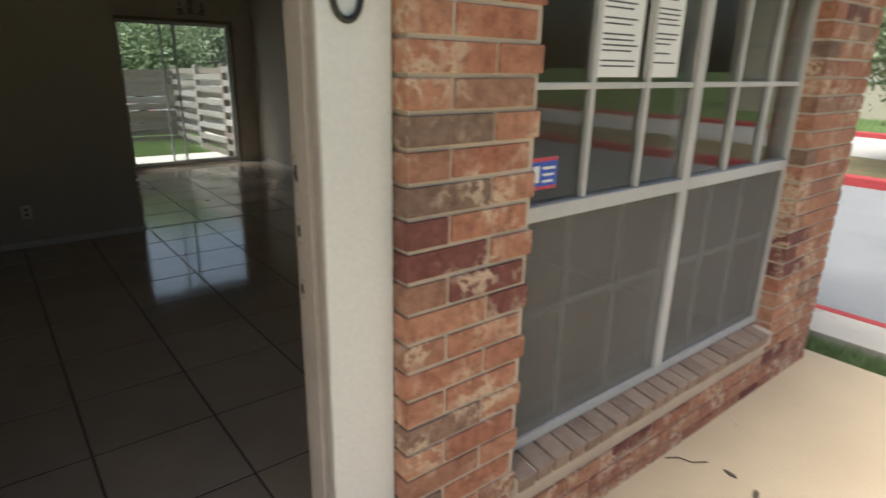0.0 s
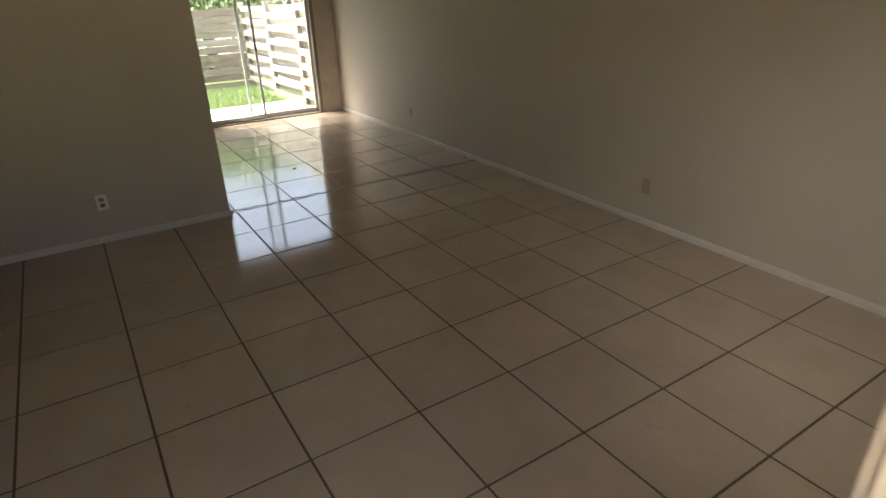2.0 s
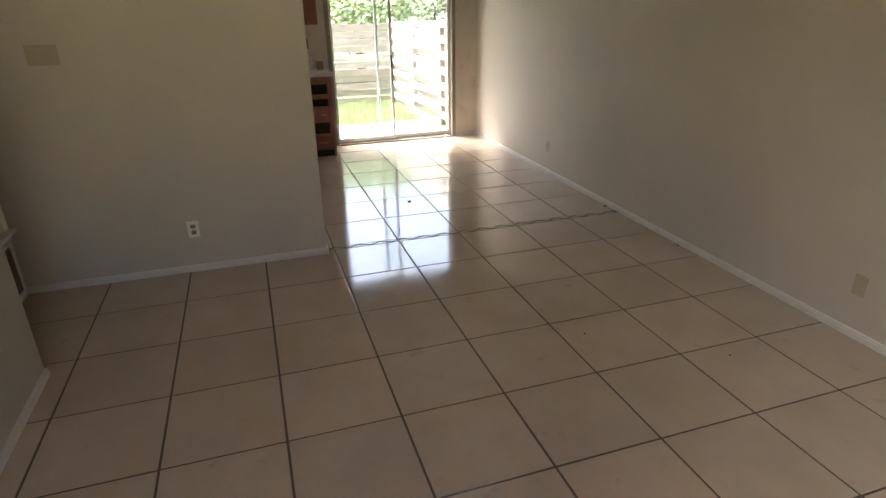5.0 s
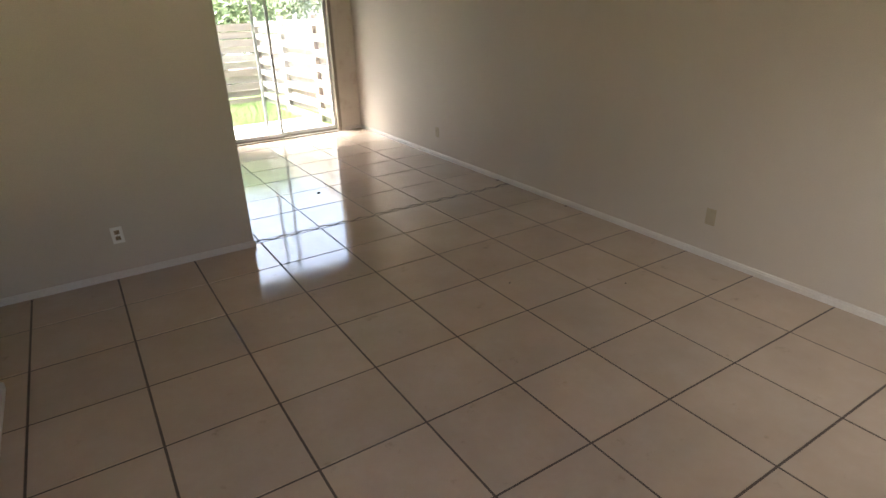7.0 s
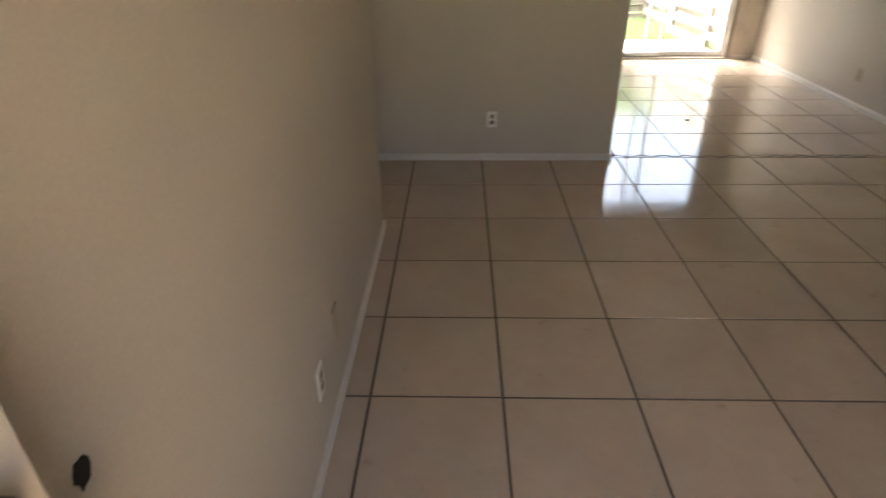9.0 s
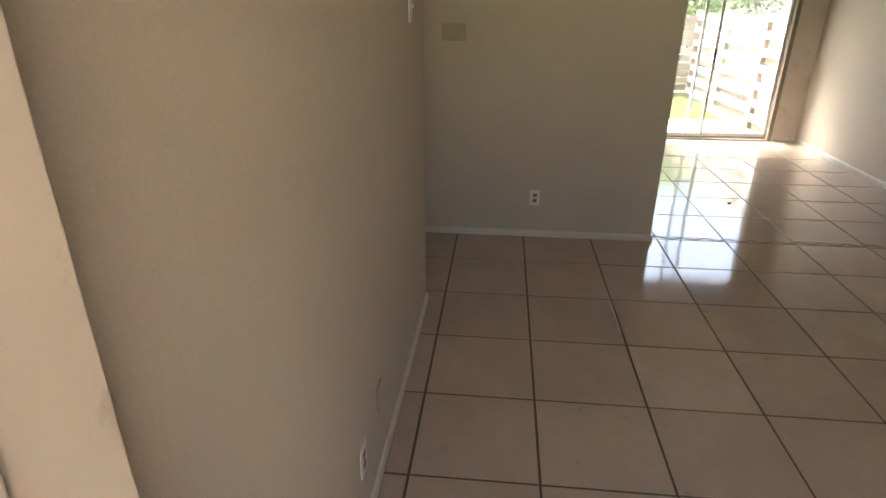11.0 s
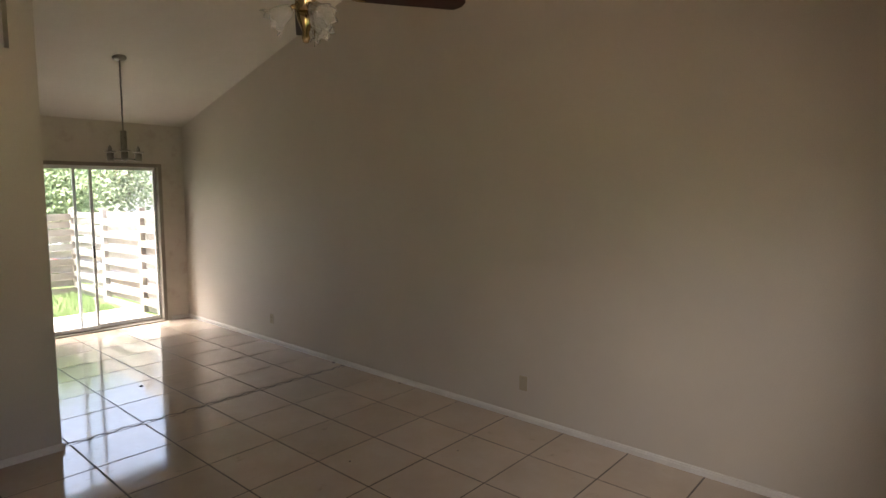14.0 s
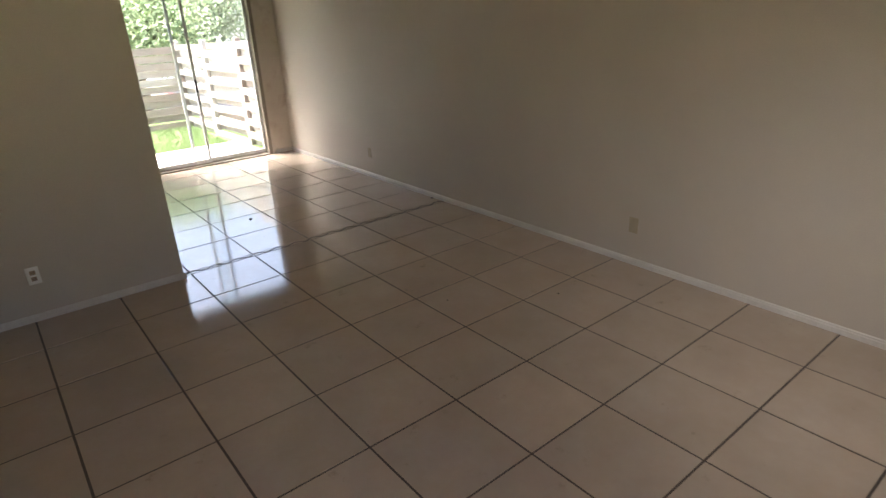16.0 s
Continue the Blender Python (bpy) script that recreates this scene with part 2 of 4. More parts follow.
def screen_material():
    """Fine dark insect mesh: part of the light goes through."""
    m, nt, b = material("insect_mesh", 0.8)
    b.inputs["Base Color"].default_value = (0.17, 0.16, 0.15, 1)
    b.inputs["Alpha"].default_value = 0.5
    return m


M_TILE, M_BRICK, M_SILL, M_DOOR, M_GLASS, M_SCREEN = tile_material(), brick_material(), sill_brick_material(), door_material(), glass_material("clear_glass"), screen_material()
# front panes tinted grey and reflecting weakly, so mirrored road stripes stay faint
M_WINPANE = glass_material("low_reflection_glass", (0.80, 0.82, 0.80))
M_WINPANE.node_tree.nodes["Principled BSDF"].inputs["Specular IOR Level"].default_value = 0.2
M_FROST = glass_material("rippled_lamp_glass", (0.90, 0.90, 0.88), 0.22)
M_FROST.node_tree.nodes["Principled BSDF"].inputs["Transmission Weight"].default_value = 0.82


# ---------------- building helpers ----------------
def box(bm, x0, x1, y0, y1, z0, z1, bevel=0.0):
    r = bmesh.ops.create_cube(bm, size=1.0)
    bmesh.ops.scale(bm, vec=(x1 - x0, y1 - y0, z1 - z0), verts=r["verts"])
    bmesh.ops.translate(bm, vec=((x0 + x1) / 2, (y0 + y1) / 2, (z0 + z1) / 2), verts=r["verts"])
    if bevel:
        edges = list({e for v in r["verts"] for e in v.link_edges})
        bmesh.ops.bevel(bm, geom=edges, offset=bevel, segments=2, affect="EDGES", profile=0.6)
    return bm


def boxes(*dims, bevel=0.0):
    bm = bmesh.new()
    for d in dims:
        box(bm, *d, bevel=bevel)
    return bm


def prism(bm, outline, axis, a, b):
    """A flat outline of (u, v) pairs pushed from a to b along axis x, y or z."""
    def at(u, v, w):
        return {"x": (w, u, v), "y": (u, w, v), "z": (u, v, w)}[axis]
    lo = [bm.verts.new(at(u, v, a)) for u, v in outline]
    hi = [bm.verts.new(at(u, v, b)) for u, v in outline]
    bm.faces.new(lo), bm.faces.new(hi)
    for i in range(len(lo)):
        j = (i + 1) % len(lo)
        bm.faces.new((lo[i], lo[j], hi[j], hi[i]))
    bmesh.ops.recalc_face_normals(bm, faces=bm.faces)
    return bm


def lathe(bm, profile, m=Matrix(), steps=20):
    """Turns (radius, height) pairs round the z axis, then places the body with m."""
    rings = []
    for r, z in profile:
        rings.append([bm.verts.new(m @ Vector((max(r, 1e-4) * math.cos(a), max(r, 1e-4) * math.sin(a), z))) for a in (2 * math.pi * i / steps for i in range(steps))])
    for lo, hi in zip(rings, rings[1:]):
        for i in range(steps):
            j = (i + 1) % steps
            bm.faces.new((lo[i], lo[j], hi[j], hi[i]))
    bm.faces.new(rings[0][::-1]), bm.faces.new(rings[-1])
    bmesh.ops.recalc_face_normals(bm, faces=bm.faces)
    return bm


def tube(bm, points, radius, steps=8):
    """A round bar along points; radius may be one number or one for each point."""
    pts = [Vector(p) for p in points]
    rad = radius if isinstance(radius, (list, tuple)) else [radius] * len(pts)
    rings = []
    for i, p in enumerate(pts):
        way = (pts[min(i + 1, len(pts) - 1)] - pts[max(i - 1, 0)]).normalized()
        q = way.to_track_quat("Z", "Y").to_matrix()
        rings.append([bm.verts.new(p + q @ Vector((rad[i] * math.cos(a), rad[i] * math.sin(a), 0))) for a in (2 * math.pi * k / steps for k in range(steps))])
    for lo, hi in zip(rings, rings[1:]):
        for k in range(steps):
            j = (k + 1) % steps
            bm.faces.new((lo[k], lo[j], hi[j], hi[k]))
    bm.faces.new(rings[0][::-1]), bm.faces.new(rings[-1])
    bmesh.ops.recalc_face_normals(bm, faces=bm.faces)
    return bm


def mesh_of(name, bm, mat, smooth=False):
    me = bpy.data.meshes.new(name)
    bm.to_mesh(me)
    bm.free()
    me.materials.append(mat)
    if smooth:
        for p in me.polygons:
            p.use_smooth = True
    return me


def part(name, bm, mat, parent, label="", smooth=False, m=None):
    ob = new(name, mesh_of(name, bm, mat, smooth))
    if parent:
        ob.parent = parent
    if m is not None:
        ob.matrix_basis = m
    return tagged(ob, label)


def thing(name, bm, mat, label, category, group="", kind="", smooth=False, m=None):
    ob = part(name, bm, mat, None, "", smooth, m)
    return tagged(ob, label, category, group, kind)


def holder(name, place, label, category, group="", kind=""):
    ob = new(name)
    ob.empty_display_size = 0.05
    ob.matrix_basis = place
    return tagged(ob, label, category, group, kind)


def structure(name, bm, mat, label, category="wall"):
    return thing(name, bm, mat, label, category, kind="structure")


# ---------------- plan, in metres ----------------
TILE = 0.5
X_LEFT, X_RIGHT = -0.608, 3.483          # inner faces of the side walls
Y_FRONT, Y_FAR = -2.68, 5.447           # inner faces of front and far walls
Y_BRICK = -2.908                       # outer face of the brick veneer
RIDGE_Y, RIDGE_Z = 1.33, 3.78
EAVE_FAR, EAVE_FRONT = 2.64, 2.615
DIV_Y0, DIV_Y1, DIV_X = 1.96, 2.08, 0.94   # kitchen divider wall
LEDGE = 2.665
HALL_Y = 0.875
KITCHEN_X = -0.98
DOOR_X0, DOOR_X1, DOOR_H = -0.49, 0.435, 2.05
WIN_X0, WIN_X1, WIN_Z0, WIN_Z1 = 1.035, 2.90, 0.33, 2.05
SLIDE_X0, SLIDE_X1, SLIDE_Z1 = 1.53, 3.185, 2.125
GROUND = -0.04


def ceiling_z(y):
    return RIDGE_Z - (y - RIDGE_Y) * (RIDGE_Z - EAVE_FAR) / (Y_FAR - RIDGE_Y) if y > RIDGE_Y else RIDGE_Z - (RIDGE_Y - y) * (RIDGE_Z - EAVE_FRONT) / (RIDGE_Y - Y_FRONT)


# ---------------- large structure ----------------
gable = [(Y_FRONT - 0.12, -0.05), (Y_FAR + 0.2, -0.05), (Y_FAR + 0.2, ceiling_z(Y_FAR + 0.2) + 0.02), (RIDGE_Y, RIDGE_Z + 0.02), (Y_FRONT - 0.12, ceiling_z(Y_FRONT - 0.12) + 0.02)]
structure("wall_right", prism(bmesh.new(), gable, "x", X_RIGHT, X_RIGHT + 0.08), M_WALL, "long plain beige painted wall rising to the ridge")
structure("wall_west", prism(bmesh.new(), gable, "x", KITCHEN_X - 0.12, KITCHEN_X), M_WALL, "plain beige painted end wall")

bm = bmesh.new()
prism(bm, [(HALL_Y, 0.0), (HALL_Y, LEDGE), (DIV_Y1, LEDGE), (DIV_Y1, ceiling_z(DIV_Y1)), (RIDGE_Y, RIDGE_Z), (Y_FRONT, ceiling_z(Y_FRONT)), (Y_FRONT, 0.0)], "x", X_LEFT - 0.12, X_LEFT)
structure("wall_left", bm, M_WALL, "beige painted wall with an opening to the hall")
structure("hall_ceiling", boxes((KITCHEN_X, X_LEFT - 0.12, HALL_Y - 0.1, DIV_Y1, LEDGE, LEDGE + 0.1)), M_CEIL, "flat painted ceiling over the hall", "ceiling")
structure("wall_hall_south", boxes((KITCHEN_X, X_LEFT - 0.12, HALL_Y - 0.1, HALL_Y, 0, LEDGE)), M_WALL, "plain beige wall of the hall")

bm = boxes((KITCHEN_X, DIV_X, DIV_Y0, DIV_Y1, 0, LEDGE), (DIV_X - 0.14, DIV_X, DIV_Y0, DIV_Y1, LEDGE, ceiling_z(DIV_Y0) + 0.02))
structure("wall_divider", bm, M_WALL, "beige divider wall with an open ledge above")

bm = boxes((KITCHEN_X, SLIDE_X0, Y_FAR, Y_FAR + 0.2, -0.05, EAVE_FAR + 0.02), (SLIDE_X1, X_RIGHT, Y_FAR, Y_FAR + 0.2, -0.05, EAVE_FAR + 0.02), (SLIDE_X0, SLIDE_X1, Y_FAR, Y_FAR + 0.2, SLIDE_Z1, EAVE_FAR + 0.02))
structure("wall_far", bm, M_MOULD, "damp stained beige wall round the patio door")

ft = ceiling_z(Y_FRONT) + 0.02
bm = boxes((KITCHEN_X, DOOR_X0 - 0.04, Y_FRONT - 0.12, Y_FRONT, -0.05, ft), (DOOR_X0 - 0.04, DOOR_X1 + 0.04, Y_FRONT - 0.12, Y_FRONT, DOOR_H + 0.04, ft), (DOOR_X1 + 0.04, WIN_X0, Y_FRONT - 0.12, Y_FRONT, -0.05, ft),
           (WIN_X0, WIN_X1, Y_FRONT - 0.12, Y_FRONT, -0.05, WIN_Z0), (WIN_X0, WIN_X1, Y_FRONT - 0.12, Y_FRONT, WIN_Z1, ft), (WIN_X1, X_RIGHT, Y_FRONT - 0.12, Y_FRONT, -0.05, ft))
structure("wall_front", bm, M_WALL, "beige front wall with door and window openings")

bm = bmesh.new()
for a, b in ((Y_BRICK - 0.25, RIDGE_Y), (RIDGE_Y, Y_FAR + 0.6)):
    za, zb = ceiling_z(a), ceiling_z(b)
    prism(bm, [(a, za), (b, zb), (b, zb + 0.12), (a, za + 0.12)], "x", KITCHEN_X - 0.3, X_RIGHT + 0.45)
structure("ceiling", bm, M_CEIL, "vaulted off-white textured ceiling", "ceiling")

structure("floor", boxes((KITCHEN_X, X_RIGHT, Y_FRONT - 0.14, Y_FAR, -0.12, -0.0025)), M_GROUT, "beige tiled floor with dark grout", "floor")

# ---------------- trim ----------------
def skirting(name, x0, y0, x1, y1, inward):
    """A painted baseboard with a stepped top along a wall from one end to the other."""
    bm = bmesh.new()
    horizontal = abs(x1 - x0) > abs(y1 - y0)
    s = inward
    prof = [(0, 0), (s * 0.013, 0), (s * 0.013, 0.030), (s * 0.009, 0.035), (s * 0.008, 0.043), (0, 0.048)]
    if horizontal:
        prism(bm, [(y0 + u, v) for u, v in prof], "x", x0, x1)
    else:
        prism(bm, [(x0 + u, v) for u, v in prof], "y", y0, y1)
    return structure(name, bm, M_TRIM, "white painted wooden baseboard", "baseboard")


skirting("baseboard_right", X_RIGHT, Y_FRONT, X_RIGHT, Y_FAR - 0.014, -1)
skirting("baseboard_far", SLIDE_X1 + 0.05, Y_FAR, X_RIGHT, Y_FAR, -1)
skirting("baseboard_left", X_LEFT, Y_FRONT, X_LEFT, HALL_Y, 1)
skirting("baseboard_hall_end", X_LEFT - 0.12, HALL_Y, X_LEFT + 0.013, HALL_Y, 1)
skirting("baseboard_divider", KITCHEN_X, DIV_Y0, DIV_X + 0.013, DIV_Y0, -1)
skirting("baseboard_divider_end", DIV_X, DIV_Y0, DIV_X, DIV_Y1 + 0.013, 1)
skirting("baseboard_front", DOOR_X1 + 0.1, Y_FRONT, X_RIGHT, Y_FRONT, 1)

# ---------------- patio door ----------------
FR = surface("bronze_door_frame", (0.26, 0.22, 0.18), (0.19, 0.16, 0.13), 0.45, 0.5, scale=8, fine=100, relief=0.06)
patio = holder("door_2", pose(0, 0, 0), "closed aluminium sliding glass patio door", "door", kind="structure")
yf0, yf1 = Y_FAR - 0.015, Y_FAR + 0.13
part("frame_side", boxes((SLIDE_X1 - 0.05, SLIDE_X1, yf0, yf1, 0.0, SLIDE_Z1), bevel=0.004), FR, patio)
part("frame_side", boxes((SLIDE_X0, SLIDE_X0 + 0.05, yf0, yf1, 0.0, SLIDE_Z1), bevel=0.004), FR, patio)
part("frame_head", boxes((SLIDE_X0 + 0.05, SLIDE_X1 - 0.05, yf0, yf1, SLIDE_Z1 - 0.045, SLIDE_Z1), bevel=0.004), FR, patio)
part("threshold", boxes((SLIDE_X0 + 0.05, SLIDE_X1 - 0.05, yf0 - 0.02, yf1, 0.0, 0.018), (SLIDE_X0 + 0.05, SLIDE_X1 - 0.05, Y_FAR + 0.03, Y_FAR + 0.04, 0.018, 0.03), (SLIDE_X0 + 0.05, SLIDE_X1 - 0.05, Y_FAR + 0.085, Y_FAR + 0.095, 0.018, 0.03)), FR, patio)


def sash(parent, x0, x1, y):
    stile, z0, z1 = 0.03, 0.032, SLIDE_Z1 - 0.047
    s = part("sash", boxes((x0, x0 + stile, y - 0.014, y + 0.014, z0, z1), (x1 - stile, x1, y - 0.014, y + 0.014, z0, z1), (x0 + stile, x1 - stile, y - 0.014, y + 0.014, z0, z0 + 0.045), (x0 + stile, x1 - stile, y - 0.014, y + 0.014, z1 - 0.04, z1)), M_ALU, parent)
    pane = part("pane", boxes((x0 + stile, x1 - stile, y - 0.003, y + 0.003, z0 + 0.045, z1 - 0.04)), M_GLASS, s, "clear glass pane")
    pane.visible_shadow = False
    return s


sash(patio, SLIDE_X0 + 0.05, 2.35, Y_FAR + 0.035)
sash(patio, 2.15, SLIDE_X1 - 0.05, Y_FAR + 0.09)
part("latch", boxes((2.318, 2.340, Y_FAR + 0.005, Y_FAR + 0.021, 0.93, 1.09), bevel=0.004), M_BLACK, patio, "black pull latch")

# ---------------- front window ----------------
win = holder("window_1", pose(0, 0, 0), "pale framed double window with muntin bars and screens", "window", kind="structure")
WY = -2.80
mid = (WIN_X0 + WIN_X1) / 2
part("window_frame", boxes((WIN_X0, WIN_X0 + 0.03, WY - 0.03, WY + 0.05, WIN_Z0, WIN_Z1), (WIN_X1 - 0.03, WIN_X1, WY - 0.03, WY + 0.05, WIN_Z0, WIN_Z1), (WIN_X0 + 0.03, WIN_X1 - 0.03, WY - 0.03, WY + 0.05, WIN_Z0, WIN_Z0 + 0.035), (WIN_X0 + 0.03, WIN_X1 - 0.03, WY - 0.03, WY + 0.05, WIN_Z1 - 0.035, WIN_Z1)), M_WINFRAME, win)
part("mullion", boxes((mid - 0.026, mid + 0.026, WY - 0.034, WY + 0.05, WIN_Z0 + 0.035, WIN_Z1 - 0.035), bevel=0.004), M_WINFRAME, win)
RAIL = 1.16
for k, (a, b) in enumerate(((WIN_X0 + 0.03, mid - 0.026), (mid + 0.026, WIN_X1 - 0.03))):
    part("meeting_rail", boxes((a, b, WY - 0.038, WY + 0.03, RAIL - 0.024, RAIL + 0.024), bevel=0.004), M_WINFRAME, win)
    w3 = (b - a) / 3
    for i in (1, 2):
        part("muntin", boxes((a + w3 * i - 0.011, a + w3 * i + 0.011, WY - 0.026, WY + 0.004, RAIL + 0.024, WIN_Z1 - 0.035), bevel=0.003), M_WINFRAME, win)
        part("muntin", boxes((a + w3 * i - 0.011, a + w3 * i + 0.011, WY + 0.012, WY + 0.034, WIN_Z0 + 0.035, RAIL - 0.024), bevel=0.003), M_WINFRAME, win)
    for z in (1.53, 1.90):
        part("muntin", boxes((a, b, WY - 0.024, WY + 0.002, z - 0.010, z + 0.010), bevel=0.003), M_WINFRAME, win)
    part("muntin", boxes((a, b, WY + 0.014, WY + 0.032, 0.785, 0.805), bevel=0.003), M_WINFRAME, win)
    for z0, z1, y in ((RAIL + 0.024, WIN_Z1 - 0.035, WY - 0.008), (WIN_Z0 + 0.035, RAIL - 0.024, WY + 0.024)):
        pane = part("pane", boxes((a, b, y - 0.002, y + 0.002, z0, z1)), M_WINPANE, win, "clear glass pane")
        pane.visible_shadow = False
    scr = part("screen", boxes((a, b, WY - 0.0185, WY - 0.0175, WIN_Z0 + 0.035, RAIL - 0.024)), M_SCREEN, win, "dark insect screen")
    scr.visible_shadow = False
part("window_sill", boxes((WIN_X0 - 0.02, WIN_X1 + 0.02, Y_FRONT - 0.09, Y_FRONT + 0.03, WIN_Z0 - 0.02, WIN_Z0), bevel=0.004), M_TRIM, win)


def notice(x0, x1, z0, z1, y, name="paper_notice"):
    n = thing(name, boxes((x0, x1, y - 0.0012, y, z0, z1)), M_PAPER, "white printed paper notice taped inside the window", "notice", "window notices")
    rng = random.Random(int(x0 * 100))
    z = z1 - 0.035
    part("print", boxes((x0 + 0.03, x1 - 0.03, y - 0.002, y - 0.0013, z - 0.012, z)), M_INK, n)
    while z > z0 + 0.05:
        z -= rng.choice((0.016, 0.016, 0.03))
        part("print", boxes((x0 + 0.02, x1 - 0.02 - rng.random() * 0.05, y - 0.002, y - 0.0013, z - 0.005, z)), M_INK, n)
    return n


notice(1.375, 1.60, 1.555, 1.86, WY - 0.0105)
notice(1.635, 1.835, 1.555, 1.87, WY - 0.0105)
SX0, SX1 = 1.115, 1.235
stk = thing("warning_sticker", boxes((SX0, SX1, WY - 0.0118, WY - 0.0105, 1.228, 1.325)), M_BLUE, "small blue and red sticker on the window glass", "sticker")
for z0, z1 in ((1.313, 1.325), (1.228, 1.238)):
    part("red_band", boxes((SX0, SX1, WY - 0.0124, WY - 0.0119, z0, z1)), M_REDPRINT, stk, "red border band")
for z, w in ((1.292, 0.055), (1.272, 0.05), (1.252, 0.045)):
    part("print", boxes((SX0 + 0.055, SX0 + 0.055 + w, WY - 0.0124, WY - 0.0119, z - 0.004, z + 0.004)), M_PAPER, stk)
part("emblem", boxes((SX0 + 0.012, SX0 + 0.04, WY - 0.0124, WY - 0.0119, 1.25, 1.30)), M_PAPER, stk)

# ---------------- front door frame and leaf ----------------
JX = DOOR_X1
frame_ob = holder("door_1_frame", pose(0, 0, 0), "chipped off-white painted wooden door frame", "door frame", kind="structure")


def worn_edge(bm, x, y, z0, z1, step=0.02, depth=0.006, seed=3):
    """A ragged strip of split wood along a jamb's edge."""
    rng = random.Random(seed)
    z = z0
    while z < z1:
        h = step * (0.4 + rng.random() * 1.6)
        d = depth * rng.random()
        box(bm, x - d, x + 0.004, y - 0.004 - d * 0.5, y + 0.004, z, min(z + h, z1))
        z += h + step * rng.random() * 0.8
    return bm


part("jamb", boxes((JX, JX + 0.035, Y_FRONT - 0.13, Y_FRONT + 0.005, 0, DOOR_H), bevel=0.003), M_JAMB, frame_ob)
part("stop", boxes((JX - 0.016, JX, Y_FRONT - 0.115, Y_FRONT - 0.055, 0, DOOR_H), bevel=0.003), M_JAMB, frame_ob)
part("split_edge", worn_edge(bmesh.new(), JX - 0.003, Y_FRONT - 0.051, 0.3, 1.98, 0.007, 0.006), M_DARK, frame_ob, "dark split and peeling edge")
part("peeling_edge", worn_edge(bmesh.new(), JX - 0.003, Y_FRONT - 0.048, 0.25, 2.0, 0.008, 0.0075, 9), M_DOORWHITE, frame_ob, "ragged white paint edge")
part("jamb", boxes((DOOR_X0 - 0.035, DOOR_X0, Y_FRONT - 0.13, Y_FRONT + 0.005, 0, DOOR_H), bevel=0.003), M_JAMB, frame_ob)
part("head_jamb", boxes((DOOR_X0 - 0.035, JX + 0.035, Y_FRONT - 0.13, Y_FRONT + 0.005, DOOR_H, DOOR_H + 0.035), bevel=0.003), M_JAMB, frame_ob)
part("casing", boxes((JX + 0.008, JX + 0.07, Y_FRONT, Y_FRONT + 0.016, 0, DOOR_H + 0.07), bevel=0.004), M_JAMB, frame_ob)
part("casing", boxes((DOOR_X0 - 0.07, DOOR_X0 - 0.008, Y_FRONT, Y_FRONT + 0.016, 0, DOOR_H + 0.07), bevel=0.004), M_JAMB, frame_ob)
# outer mould and flat board beside the brick
part("brick_mould", boxes((JX - 0.006, JX + 0.03, Y_FRONT - 0.156, Y_FRONT - 0.132, GROUND, DOOR_H + 0.02), bevel=0.008), M_JAMB, frame_ob)
part("outer_board", boxes((JX - 0.012, JX + 0.168, Y_FRONT - 0.176, Y_FRONT - 0.158, GROUND, DOOR_H + 0.25), bevel=0.006), M_DOORWHITE, frame_ob, "flat white painted board")
part("outer_board", boxes((DOOR_X0 - 0.158, DOOR_X0 + 0.012, Y_FRONT - 0.176, Y_FRONT - 0.158, GROUND, DOOR_H + 0.25), bevel=0.006), M_DOORWHITE, frame_ob, "flat white painted board")
part("outer_board", boxes((DOOR_X0 + 0.013, JX - 0.013, Y_FRONT - 0.176, Y_FRONT - 0.158, DOOR_H, DOOR_H + 0.25), bevel=0.006), M_DOORWHITE, frame_ob, "flat white painted board")
part("threshold", boxes((DOOR_X0, JX, Y_FRONT - 0.21, Y_FRONT - 0.0, -0.01, 0.012), bevel=0.004), M_ALU, frame_ob, "worn metal threshold")


def strike(z, tall, hole, lab):
    """A routed recess: painted plate and a dark disc as its bored hole's shade."""
    y = Y_FRONT - 0.022
    pl = part("strike_plate", boxes((JX - 0.0015, JX + 0.002, y - 0.016, y + 0.018, z - tall / 2, z + tall / 2), bevel=0.0006), M_JAMB, frame_ob, lab)
    bm = bmesh.new()
    lathe(bm, [(hole, 0), (hole * 1.05, 0.0012)], Matrix.Translation((JX - 0.0016, y, z)) @ Matrix.Rotation(radians(-90), 4, "Y") @ Matrix.Diagonal((1.35, 0.9, 1, 1)), 14)
    part("bore", bm, M_DARK, pl, "dark splintered hole")
    for dz in (-tall * 0.40, tall * 0.40):
        bm = bmesh.new()
        lathe(bm, [(0.0035, 0), (0.003, 0.001)], Matrix.Translation((JX - 0.0016, y, z + dz)) @ Matrix.Rotation(radians(-90), 4, "Y"), 8)
        part("screw", bm, M_TARNISH, pl)


strike(1.332, 0.10, 0.015, "painted-over deadbolt strike plate")
strike(1.19, 0.075, 0.012, "painted-over latch strike plate")
strike(1.04, 0.06, 0.010, "broken lower strike recess")
part("hinge_leaf", boxes((JX - 0.0075, JX - 0.006, Y_FRONT - 0.154, Y_FRONT - 0.134, 1.07, 1.15), bevel=0.0005), M_JAMB, frame_ob, "painted screen door hinge leaf")

